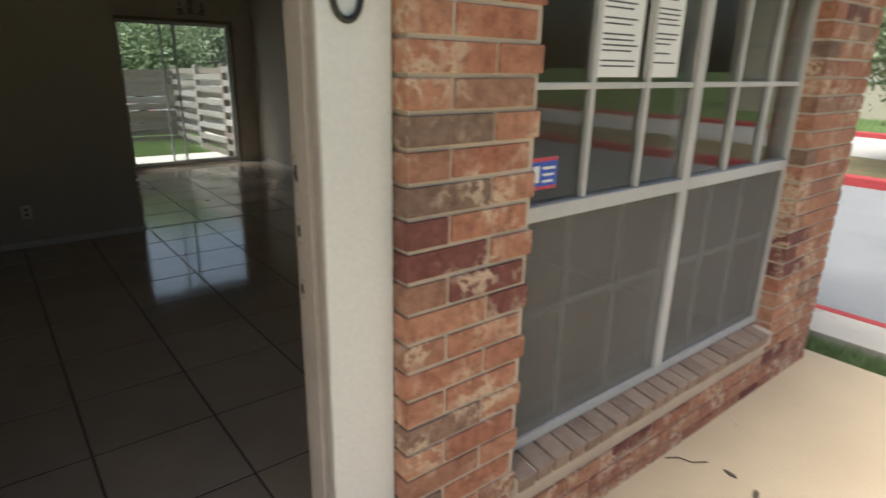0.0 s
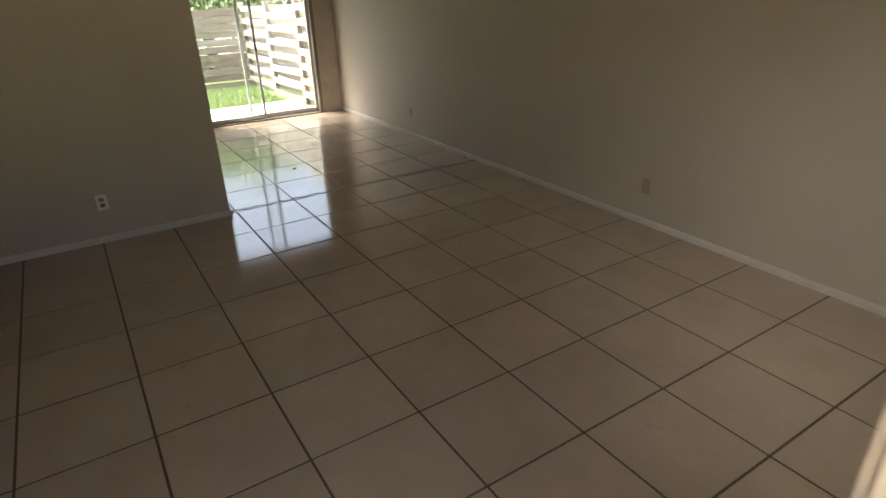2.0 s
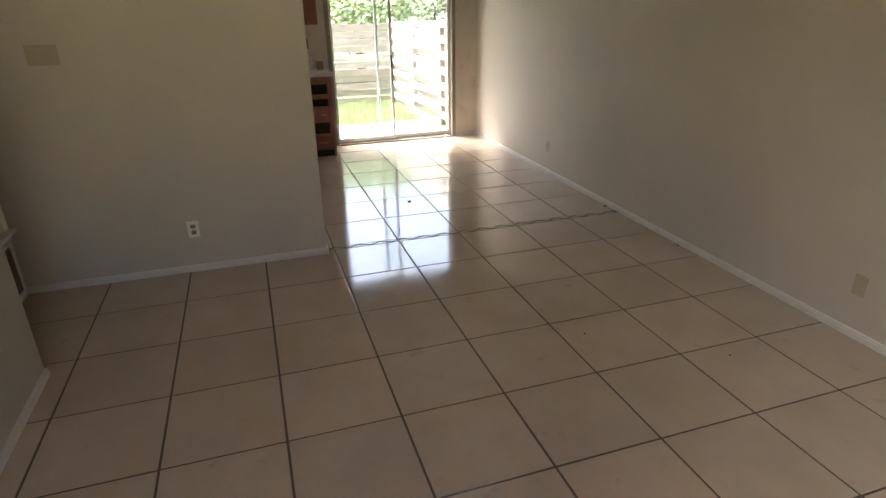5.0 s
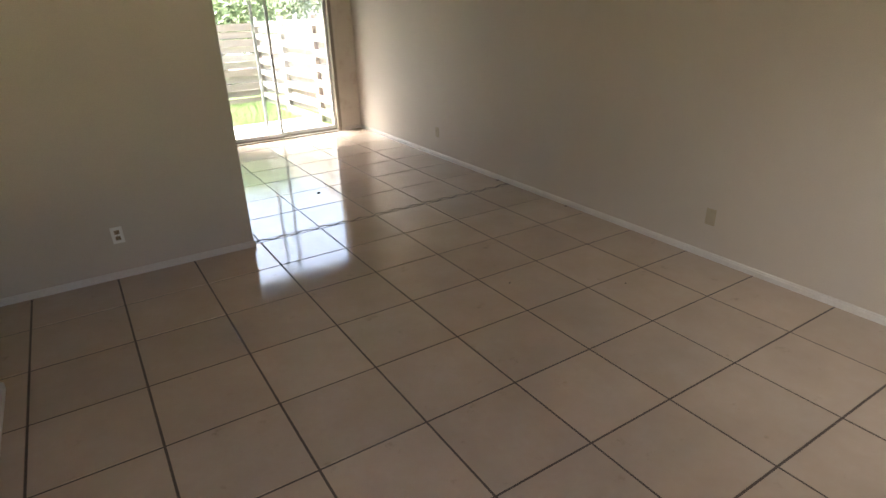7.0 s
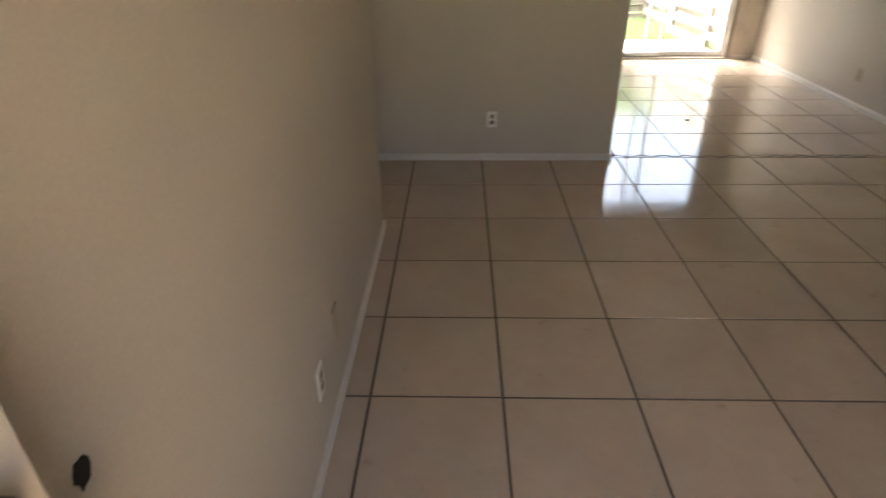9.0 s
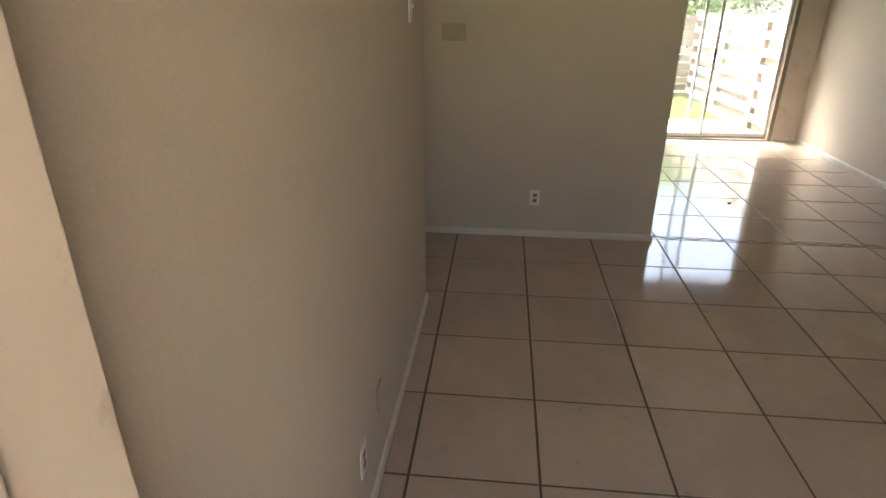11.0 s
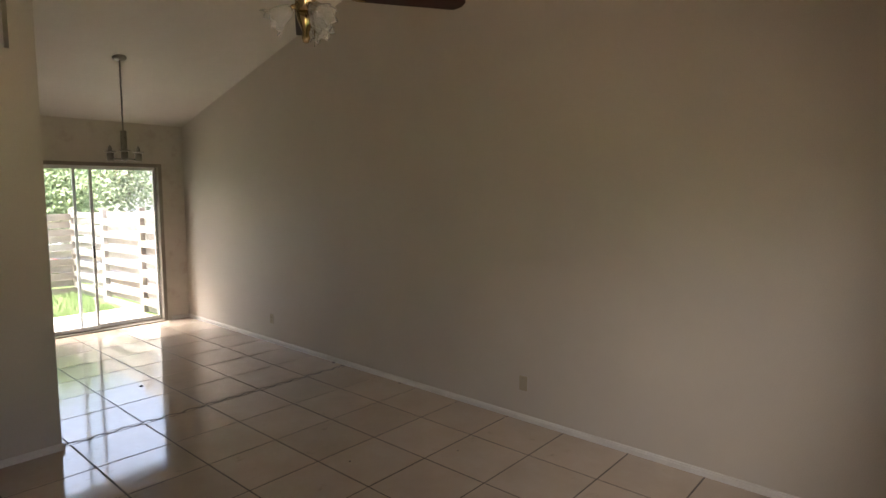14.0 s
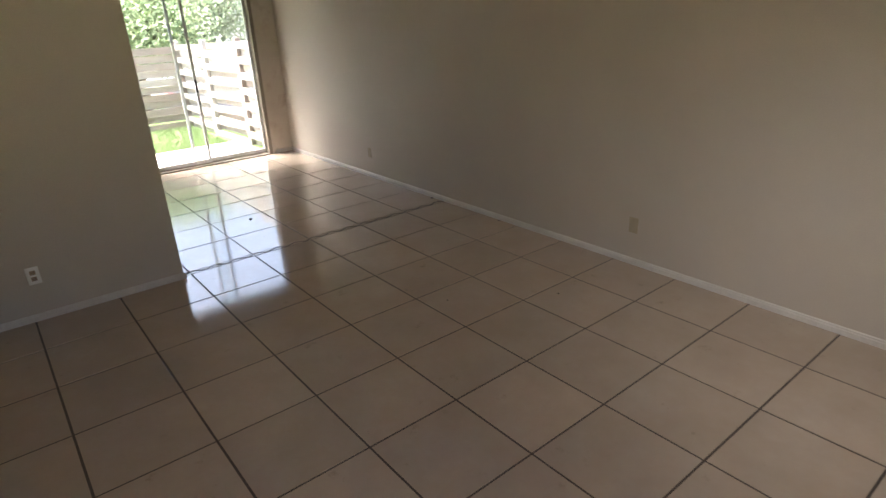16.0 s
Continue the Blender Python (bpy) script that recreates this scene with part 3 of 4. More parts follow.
# leaf: hinge at the left, local x across the leaf, outer face towards -y
LEAF_W, LEAF_H, LEAF_T = 0.925, 2.03, 0.044
leaf = thing("door_1", boxes((0, LEAF_W, 0, LEAF_T, 0.012, LEAF_H), bevel=0.003), M_DOOR, "open worn off-white six-panel front door", "door", kind="structure", m=pose(DOOR_X0 + 0.006, Y_FRONT - 0.04, 0, 0, 0, 92))
for x0, x1 in ((0.115, 0.42), (0.505, 0.81)):
    for z0, z1 in ((0.20, 0.73), (0.93, 1.56), (1.66, 1.90)):
        bm = bmesh.new()
        for a0, a1, b0, b1 in ((x0, x1, z0, z0 + 0.022), (x0, x1, z1 - 0.022, z1), (x0, x0 + 0.022, z0 + 0.022, z1 - 0.022), (x1 - 0.022, x1, z0 + 0.022, z1 - 0.022)):
            box(bm, a0, a1, -0.007, 0.0, b0, b1, bevel=0.003)
        box(bm, x0 + 0.05, x1 - 0.05, -0.004, 0.0, z0 + 0.05, z1 - 0.05, bevel=0.002)
        part("door_panel", bm, M_DOOR, leaf)


def knob_at(x, z, mat, big, lab, nm):
    bm = bmesh.new()
    if big:
        prof = [(0.033, 0), (0.033, 0.006), (0.014, 0.012), (0.012, 0.03), (0.024, 0.038), (0.028, 0.052), (0.026, 0.064), (0.012, 0.068)]
    else:
        prof = [(0.031, 0), (0.031, 0.014), (0.025, 0.022), (0.018, 0.024), (0.016, 0.022)]
    lathe(bm, prof, Matrix.Translation((x, 0, z)) @ Matrix.Rotation(radians(90), 4, "X"), 24)
    return part(nm, bm, mat, leaf, lab, smooth=True)


knob_at(LEAF_W - 0.066, 1.175, M_TARNISH, False, "tarnished brass deadbolt", "deadbolt")
knob_at(LEAF_W - 0.066, 1.03, M_BRASS, True, "polished brass door knob", "door_knob")
bm = bmesh.new()
lathe(bm, [(0.011, 0), (0.011, 0.003), (0.006, 0.004)], Matrix.Translation((0.462, 0, 1.60)) @ Matrix.Rotation(radians(90), 4, "X"), 14)
part("peephole", bm, M_DARK, leaf, "dark peephole", smooth=True)
bm = bmesh.new()
for x0, x1, z0, z1 in ((0.60, 0.70, 1.32, 1.80), (0.765, 0.80, 1.62, 1.80)):
    box(bm, x0, x1, -0.0085, -0.0075, z0, z1)
sheet = thing("door_notice", bm, M_PAPER, "torn white printed notice on the front door", "notice", m=leaf.matrix_basis.copy())
for i in range(11):
    z = 1.76 - i * 0.028
    part("print", boxes((0.615, 0.685 - (i * 7 % 5) * 0.006, -0.0093, -0.0086, z - 0.006, z)), M_INK, sheet)
lock = holder("lockbox", leaf.matrix_basis @ pose(LEAF_W - 0.066, -0.036, 0.945), "black key lockbox hanging from the brass knob", "lockbox")
part("box_body", boxes((-0.026, 0.026, -0.02, 0.016, -0.075, 0.035), bevel=0.008), M_BLACK, lock, smooth=False)
bm = bmesh.new()
tube(bm, [(-0.017, 0, 0.03), (-0.017, 0, 0.085), (-0.012, 0, 0.10), (0, 0, 0.106), (0.012, 0, 0.10), (0.017, 0, 0.085), (0.017, 0, 0.03)], 0.004)
part("shackle", bm, M_NICKEL, lock, "metal shackle", smooth=True)
part("dial_mark", boxes((-0.008, 0.008, -0.0212, -0.0202, -0.045, -0.03)), M_WHITEPLATE, lock)

# house number on the outer board
bm = bmesh.new()
pts = [(0.033 * math.cos(a), 0, 0.05 * math.sin(a)) for a in (2 * math.pi * i / 24 for i in range(25))]
tube(bm, pts, 0.0075)
thing("house_number", bm, M_BLACK, "black house numeral on the white door board", "house number", smooth=True, m=pose(JX + 0.055, Y_FRONT - 0.181, 1.715))

# ---------------- wall plates ----------------
def wall_plate(kind_name, m, mat, label, category, slots="outlet", socket_mat=None):
    """Plate in its own xz plane, its face towards -y."""
    p = thing(kind_name, boxes((-0.036, 0.036, -0.006, 0, -0.058, 0.058), bevel=0.003), mat, label, category, "wall plates", m=m)
    if slots == "outlet":
        for dz in (-0.021, 0.021):
            s = part("socket", boxes((-0.016, 0.016, -0.0078, -0.0062, dz - 0.014, dz + 0.014), bevel=0.0006), socket_mat or mat, p)
            part("slot", boxes((-0.008, -0.0055, -0.0084, -0.0079, dz - 0.004, dz + 0.006), (0.0055, 0.008, -0.0084, -0.0079, dz - 0.004, dz + 0.006), (-0.003, 0.003, -0.0084, -0.0079, dz - 0.011, dz - 0.007)), M_DARK, s)
    elif slots == "switch":
        part("toggle", boxes((-0.005, 0.005, -0.017, -0.006, -0.004, 0.012), bevel=0.001), mat, p)
    bm = bmesh.new()
    lathe(bm, [(0.003, 0), (0.0025, 0.001)], Matrix.Translation((0, -0.0061, 0.042 if slots != "outlet" else 0)) @ Matrix.Rotation(radians(90), 4, "X"), 8)
    part("screw", bm, M_TARNISH, p)
    return p


wall_plate("electrical_outlet", pose(0.066, DIV_Y0, 0.307), M_WHITEPLATE, "white outlet plate with brown sockets on the divider wall", "outlet", socket_mat=M_TARNISH)
wall_plate("blank_plate", pose(X_RIGHT, -0.14, 0.297, 0, 0, -90), M_IVORY, "almond blank cover plate low on the long wall", "wall plate", "blank")
wall_plate("electrical_outlet", pose(X_RIGHT, 3.352, 0.286, 0, 0, -90), M_IVORY, "almond outlet low on the dining end of the long wall", "outlet")
wall_plate("electrical_outlet", pose(X_LEFT, -0.738, 0.293, 0, 0, 90), M_WHITEPLATE, "white outlet plate with brown sockets on the entry wall", "outlet", socket_mat=M_TARNISH)
wall_plate("blank_plate", pose(X_LEFT, -0.47, 0.333, 0, 0, 90), M_IVORY, "almond blank cover plate on the entry wall", "wall plate", "blank")
wall_plate("light_switch", pose(X_LEFT, 0.435, 1.63, 0, 0, 90), M_WHITEPLATE, "white toggle switch near the hall corner", "light switch", "switch")
pl = thing("switch_plate", boxes((-0.082, 0.082, -0.006, 0, -0.056, 0.056), bevel=0.003), M_IVORY, "almond multi-gang switch plate on the divider wall", "light switch", m=pose(-0.545, DIV_Y0, 1.45))
for i in (-1, 0, 1):
    part("toggle", boxes((i * 0.046 - 0.005, i * 0.046 + 0.005, -0.015, -0.006, -0.011, 0.004), bevel=0.001), M_IVORY, pl)

# hole in the plaster, a flat patch whose dark colour stands for its shade
bm = bmesh.new()
rng = random.Random(5)
ring = [(0.016 * (0.7 + 0.6 * rng.random()) * math.cos(a), 0.021 * (0.7 + 0.6 * rng.random()) * math.sin(a)) for a in (2 * math.pi * i / 14 for i in range(14))]
prism(bm, ring, "y", -0.0015, 0)
thing("plaster_hole", bm, M_DARK, "ragged dark hole broken in the wall plaster", "hole", m=pose(X_LEFT, -1.666, 1.004, 0, 0, 90))
# ---------------- hall closet front ----------------
closet = holder("closet_front", pose(0, 0, 0), "white trimmed closet front above a return air grille", "closet door", kind="structure")
part("casing", boxes((KITCHEN_X, KITCHEN_X + 0.018, 1.86, 1.93, 0.42, 2.1), bevel=0.004), M_TRIM, closet)
part("closet_panel", boxes((KITCHEN_X, KITCHEN_X + 0.01, 1.2, 1.86, 0.47, 2.05), bevel=0.003), M_TRIM, closet)
part("ledge", boxes((KITCHEN_X, KITCHEN_X + 0.05, 1.15, 1.95, 0.43, 0.455), bevel=0.004), M_TRIM, closet)
grille = holder("return_air_grille", pose(KITCHEN_X, 1.55, 0.21), "dark louvred return air grille low on the wall", "vent")
part("grille_frame", boxes((0, 0.012, -0.36, 0.36, 0.15, 0.175), (0, 0.012, -0.36, 0.36, -0.175, -0.15), (0, 0.012, -0.36, -0.335, -0.15, 0.15), (0, 0.012, 0.335, 0.36, -0.15, 0.15)), M_TRIM, grille)
part("backing", boxes((0, 0.002, -0.335, 0.335, -0.15, 0.15)), M_DARK, grille)
slat_me = mesh_of("slat", prism(bmesh.new(), [(0.003, 0), (0.011, -0.008), (0.012, -0.007), (0.004, 0.001)], "y", -0.335, 0.335), M_TARNISH)
# outline is (x, z) pushed along y
for i in range(16):
    s = new("slat", slat_me)
    s.parent = grille
    s.location = (0, 0, -0.135 + i * 0.018)

# ---------------- ceiling fan ----------------
FAN, FAN_Z, FAN_SIZE = (1.30, -0.43), 2.625, 0.91
fan = holder("ceiling_fan", pose(FAN[0], FAN[1], FAN_Z) @ Matrix.Scale(FAN_SIZE, 4), "brass ceiling fan with dark blades and tulip glass shades", "ceiling fan")
ctop = (ceiling_z(FAN[1]) - FAN_Z) / FAN_SIZE
bm = bmesh.new()
lathe(bm, [(0.012, 0.30), (0.065, ctop - 0.07), (0.07, ctop - 0.02), (0.07, ctop + 0.03)], Matrix(), 24)
part("canopy", bm, M_BRASS, fan, "brass ceiling canopy", smooth=True)
bm = bmesh.new()
tube(bm, [(0, 0, 0.2), (0, 0, ctop - 0.03)], 0.012)
part("downrod", bm, M_BRASS, fan, smooth=True)
bm = bmesh.new()
lathe(bm, [(0.05, 0.03), (0.115, 0.035), (0.165, 0.065), (0.180, 0.12), (0.168, 0.18), (0.11, 0.215), (0.03, 0.225)], Matrix(), 32)
part("motor_housing", bm, M_BRASS, fan, "polished brass motor housing", smooth=True)
bm = bmesh.new()
lathe(bm, [(0.045, -0.10), (0.05, -0.02), (0.05, 0.03)], Matrix(), 20)
part("switch_housing", bm, M_BRASS, fan, smooth=True)
bm = bmesh.new()
lathe(bm, [(0.012, -0.235), (0.02, -0.215), (0.014, -0.19), (0.035, -0.14), (0.045, -0.10)], Matrix(), 16)
part("finial", bm, M_BRASS, fan, smooth=True)
for k in range(4):
    turn = Matrix.Rotation(radians(-37 + 90 * k), 4, "Z")
    bm = bmesh.new()
    prism(bm, [(0.215, -0.035), (0.24, -0.058), (0.72, -0.070), (0.755, -0.040), (0.765, 0.0), (0.755, 0.040), (0.72, 0.070), (0.24, 0.058), (0.215, 0.035)], "z", -0.004, 0.004)
    blade = part("blade", bm, M_BLADE, fan, "dark walnut blade", m=turn @ Matrix.Rotation(radians(-15), 4, "X"))
    bm = bmesh.new()
    tube(bm, [(0.10, 0, 0.04), (0.15, 0, 0.012), (0.19, 0.0, 0.0)], 0.009)
    tube(bm, [(0.19, 0, 0), (0.22, 0.036, -0.007), (0.28, 0.042, -0.007)], 0.006)
    tube(bm, [(0.19, 0, 0), (0.22, -0.036, -0.007), (0.28, -0.042, -0.007)], 0.006)
    tube(bm, [(0.19, 0, 0), (0.29, 0, -0.007)], 0.006)
    part("blade_iron", bm, M_BRASS, blade, "brass blade bracket", smooth=True)


def tulip(bm, m):
    """A fluted bell shade with a wavy rim."""
    steps, prof = 32, [(0.022, 0.0), (0.034, 0.02), (0.042, 0.05), (0.046, 0.075), (0.058, 0.10), (0.066, 0.108)]
    rings = []
    for i, (r, z) in enumerate(prof):
        wav = 0.10 * (i / (len(prof) - 1)) ** 2
        rings.append([bm.verts.new(m @ Vector((r * (1 + wav * math.cos(8 * a)) * math.cos(a), r * (1 + wav * math.cos(8 * a)) * math.sin(a), z + 0.012 * (i / 5) ** 3 * math.cos(8 * a)))) for a in (2 * math.pi * j / steps for j in range(steps))])
    for lo, hi in zip(rings, rings[1:]):
        for j in range(steps):
            bm.faces.new((lo[j], lo[(j + 1) % steps], hi[(j + 1) % steps], hi[j]))
    return bm


for k in range(3):
    turn = Matrix.Rotation(radians(25 + 120 * k), 4, "Z")
    bm = bmesh.new()
    tube(bm, [(0.03, 0, -0.08), (0.055, 0, -0.075), (0.07, 0, -0.09)], 0.012)
    arm = part("lamp_arm", bm, M_BRASS, fan, smooth=True, m=turn)
    m = Matrix.Translation((0.066, 0, -0.085)) @ Matrix.Rotation(radians(128), 4, "Y")
    sh = part("shade", tulip(bmesh.new(), m), M_FROST, arm, "clear fluted tulip glass shade", smooth=True)
    mod = sh.modifiers.new("wall", "SOLIDIFY")
    mod.thickness = 0.003
bm = bmesh.new()
tube(bm, [(0.01, -0.045, -0.10), (0.012, -0.05, -0.20), (0.012, -0.05, -0.26)], 0.002)
part("pull_chain", bm, M_BRASS, fan, smooth=True)

# ---------------- dining pendant ----------------
PX, PY = 2.12, 3.79
pz = ceiling_z(PY)
pend = holder("pendant_light", pose(PX, PY, pz) @ Matrix.Scale(1.08, 4), "brushed nickel three-arm pendant without shades", "pendant light")
bm = bmesh.new()
slope = math.atan((RIDGE_Z - EAVE_FAR) / (Y_FAR - RIDGE_Y))
lathe(bm, [(0.062, 0.01), (0.062, -0.008), (0.045, -0.022), (0.012, -0.028)], Matrix.Rotation(-slope, 4, "X"), 24)
part("canopy", bm, M_NICKEL, pend, smooth=True)
bm = bmesh.new()
tube(bm, [(0, 0, -0.02), (0, 0, -0.68)], 0.007)
part("stem", bm, M_NICKEL, pend, smooth=True)
bm = bmesh.new()
lathe(bm, [(0.022, -0.945), (0.028, -0.94), (0.028, -0.67), (0.02, -0.665)], Matrix(), 18)
part("column", bm, M_NICKEL, pend, smooth=True)
for k in range(3):
    turn = Matrix.Rotation(radians(10 + 120 * k), 4, "Z")
    bm = bmesh.new()
    tube(bm, [(0.02, 0, -0.93), (0.135, 0, -0.93)], 0.008)
    arm = part("arm", bm, M_NICKEL, pend, smooth=True, m=turn)
    bm = bmesh.new()
    lathe(bm, [(0.03, -0.945), (0.03, -0.87), (0.012, -0.868)], Matrix.Translation((0.135, 0, 0)), 14)
    part("socket", bm, M_NICKEL, arm, smooth=True)
    bm = bmesh.new()
    lathe(bm, [(0.052, -0.862), (0.052, -0.855), (0.02, -0.852), (0.018, -0.825), (0.004, -0.80)], Matrix.Translation((0.135, 0, 0)), 16)
    part("collar", bm, M_NICKEL, arm, smooth=True)

# ---------------- kitchen ----------------
lightbox = holder("fluorescent_light", Matrix.Translation((0.60, 3.80, ceiling_z(3.80))) @ Matrix.Rotation(-slope, 4, "X"), "wood-framed fluorescent ceiling light, unlit", "ceiling light")
L, W, D = 0.62, 0.363, 0.15
part("rail", boxes((-W, W, -L, -L + 0.05, -D, 0), bevel=0.004), M_CHERRY, lightbox)
part("rail", boxes((-W, W, L - 0.05, L, -D, 0), bevel=0.004), M_CHERRY, lightbox)
part("rail", boxes((-W, -W + 0.05, -L + 0.05, L - 0.05, -D, 0), bevel=0.004), M_CHERRY, lightbox)
part("rail", boxes((W - 0.05, W, -L + 0.05, L - 0.05, -D, 0), bevel=0.004), M_CHERRY, lightbox)
part("reflector", boxes((-W + 0.05, W - 0.05, -L + 0.05, L - 0.05, -0.03, -0.02)), M_WHITEPLATE, lightbox, "white reflector pan")
for dx in (-0.06, 0.05):
    bm = bmesh.new()
    tube(bm, [(dx, -L + 0.07, -0.07), (dx, L - 0.07, -0.07)], 0.019, 12)
    part("lamp_tube", bm, M_PAPER, lightbox, "white fluorescent tube", smooth=True)


def base_unit(x0, x1, drawers):
    y0, y1 = Y_FAR - 0.58, Y_FAR
    c = holder("base_cabinet", pose(x0, y0, 0) @ Matrix.Diagonal((1, 1, 1.04, 1)), "reddish wood base cabinet with missing drawers" if drawers else "reddish wood base cabinet with a closed door", "cabinet", "kitchen base cabinets")
    w, d = x1 - x0, y1 - y0
    part("body", boxes((0, 0.018, 0.02, d, 0.09, 0.90), (w - 0.018, w, 0.02, d, 0.0, 0.90), (0.018, w - 0.018, d - 0.02, d, 0.09, 0.90), (0.018, w - 0.018, 0.02, d - 0.02, 0.09, 0.108)), M_CHERRY, c)
    part("toe_kick", boxes((0, w - 0.018, 0.075, 0.09, 0, 0.09)), M_DARK, c)
    rails = [(0.09, 0.115), (0.245, 0.275), (0.40, 0.42), (0.56, 0.58), (0.66, 0.71), (0.82, 0.90)] if drawers else [(0.09, 0.13), (0.86, 0.90)]
    part("face_frame", boxes(*[(0.035, w - 0.035, 0, 0.02, a, b) for a, b in rails], (0, 0.035, 0, 0.02, 0.09, 0.90), (w - 0.035, w, 0, 0.02, 0.09, 0.90)), M_CHERRY, c)
    fronts = [(0.10, 0.26), (0.41, 0.57)] if drawers else [(0.11, 0.88)]
    for a, b in fronts:
        f = part("drawer_front" if drawers else "door", boxes((0.02, w - 0.02, -0.018, 0, a, b), bevel=0.004), M_CHERRY, c)
        bm = bmesh.new()
        z = (a + b) / 2
        tube(bm, [(w / 2 - 0.045, -0.018, z), (w / 2 - 0.04, -0.038, z), (w / 2 + 0.04, -0.038, z), (w / 2 + 0.045, -0.018, z)], 0.005)
        part("handle", bm, M_NICKEL, f, "metal bar handle", smooth=True)
    if drawers:
        # added dark panel that puts shade behind the open drawer spaces
        part("drawer_shade_panel", boxes((0.02, w - 0.02, 0.30, 0.31, 0.11, 0.89)), M_DARK, c, "dark panel standing in for shade in the empty drawer space")
    return c


base_unit(1.17, 1.47, True)
base_unit(0.57, 1.168, False)
thing("countertop", boxes((0.57, 1.495, Y_FAR - 0.61, Y_FAR - 0.02, 0.938, 0.978), (0.57, 1.495, Y_FAR - 0.02, Y_FAR, 0.938, 1.08), bevel=0.004), M_COUNTER, "pale laminate kitchen worktop with upstand", "worktop")
upper = holder("wall_cabinet", pose(0.73, Y_FAR - 0.32, 1.48), "reddish wood wall cabinet over the worktop", "cabinet")
part("body", boxes((0, 0.68, 0.02, 0.32, 0, 0.75), bevel=0.003), M_CHERRY, upper)
for a, b in ((0.01, 0.335), (0.345, 0.67)):
    part("door", boxes((a, b, 0, 0.018, 0.01, 0.74), (a + 0.05, b - 0.05, -0.004, 0, 0.06, 0.69), bevel=0.003), M_CHERRY, upper)
bm = bmesh.new()
lathe(bm, [(0.025, 0), (0.028, 0.01), (0.028, 0.08), (0.012, 0.10), (0.012, 0.13), (0.016, 0.135), (0.014, 0.15)], pose(1.30, Y_FAR - 0.23, 0.978), 16)
thing("soap_bottle", bm, M_WHITEPLATE, "white plastic soap bottle on the worktop", "bottle", smooth=True)
thing("counter_tin", boxes((1.36, 1.44, Y_FAR - 0.24, Y_FAR - 0.16, 0.978, 1.075), bevel=0.006), M_TARNISH, "small brown tin on the worktop", "tin")
wall_plate("electrical_outlet", pose(1.27, Y_FAR, 1.26), M_BLACK, "black outlet on the kitchen wall", "outlet")

# crumbs of grit on the tiles
for i, (x, y, s) in enumerate(((1.83, 2.905, 0.016), (2.135, 0.335, 0.006), (2.73, -0.10, 0.006), (3.452, 2.17, 0.014), (3.452, 1.20, 0.011))):
    bm = bmesh.new()
    bmesh.ops.create_icosphere(bm, subdivisions=2, radius=s)
    r = random.Random(i)
    for vert in bm.verts:
        vert.co *= 0.7 + 0.5 * r.random()
        vert.co.z *= 0.45
    thing("grit_crumb", bm, M_DARK, "small dark crumb of dirt on the tiled floor", "debris", "floor crumbs", m=pose(x, y, s * 0.3))

# ---------------- outdoors ----------------
bm = bmesh.new()
v = [bm.verts.new(p) for p in ((-400, -400, -0.16), (400, -400, -0.16), (400, 400, -0.16), (-400, 400, -0.16))]
bm.faces.new(v)
structure("ground", bm, M_GROUND, "grassy ground reaching far off", "ground")
structure("pavement_porch", boxes((-6, 3.62, -7.5, Y_BRICK + 0.1, -0.16, GROUND), bevel=0.004), M_CONCRETE, "tan concrete porch slab", "pavement")
structure("pavement_patio", boxes((0.3, 3.30, Y_FAR + 0.2, 7.15, -0.16, -0.07), bevel=0.004), M_PATIO, "pale concrete patio slab", "pavement")
structure("pavement_walk", boxes((3.98, 4.42, -30, 30, -0.17, -0.05), bevel=0.008), M_KERB, "stained concrete kerb walk beside the road", "pavement")
structure("kerb_near", boxes((4.42, 4.51, -30, 30, -0.2, -0.048), bevel=0.01), M_RED, "red painted kerb at the road edge", "kerb")
structure("road", boxes((4.51, 10.7, -60, 60, -0.22, -0.152)), M_ROAD, "pale worn asphalt drive", "road")
structure("kerb_island", boxes((10.7, 10.95, -40, 40, -0.2, 0.0), bevel=0.02), M_RED, "red painted kerb of the planting bed", "kerb")
structure("planting_bed", boxes((10.95, 13.7, -40, 40, -0.2, -0.04)), surface("leaf_litter", (0.22, 0.15, 0.085), (0.08, 0.10, 0.04), 0.95, scale=4, fine=40, relief=0.8), "planting bed with dry leaves", "ground")
structure("pavement_far", boxes((13.7, 18.0, -40, 40, -0.2, -0.03), bevel=0.01), M_PATIO, "pale concrete pavement", "pavement")
structure("kerb_far", boxes((18.0, 18.25, -40, 40, -0.2, 0.10), bevel=0.02), M_RED, "red painted far kerb", "kerb")

# far house beyond the drive
house = holder("apartment_building", pose(27, -1, -0.16), "beige two-storey apartment building across the drive", "building")
part("wall", boxes((0, 8, -14, 14, 0, 5.6)), M_SIDING, house)
for z in (1.4, 2.8, 4.2):
    part("trim_band", boxes((-0.04, 0, -14, 14, z, z + 0.12)), M_WINFRAME, house)
bm = bmesh.new()
prism(bm, [(-0.6, 5.6), (8.6, 5.6), (4, 8.0)], "y", -14.6, 14.6)
part("roof", bm, M_ROOF, house)
for y in (-10, -4, 7, 12):
    for z in (1.0, 3.7):
        w = part("window", boxes((-0.06, 0, y, y + 1.4, z, z + 1.2)), M_WINFRAME, house)
        part("pane", boxes((-0.07, -0.061, y + 0.08, y + 1.32, z + 0.08, z + 1.12)), M_DARK, w)


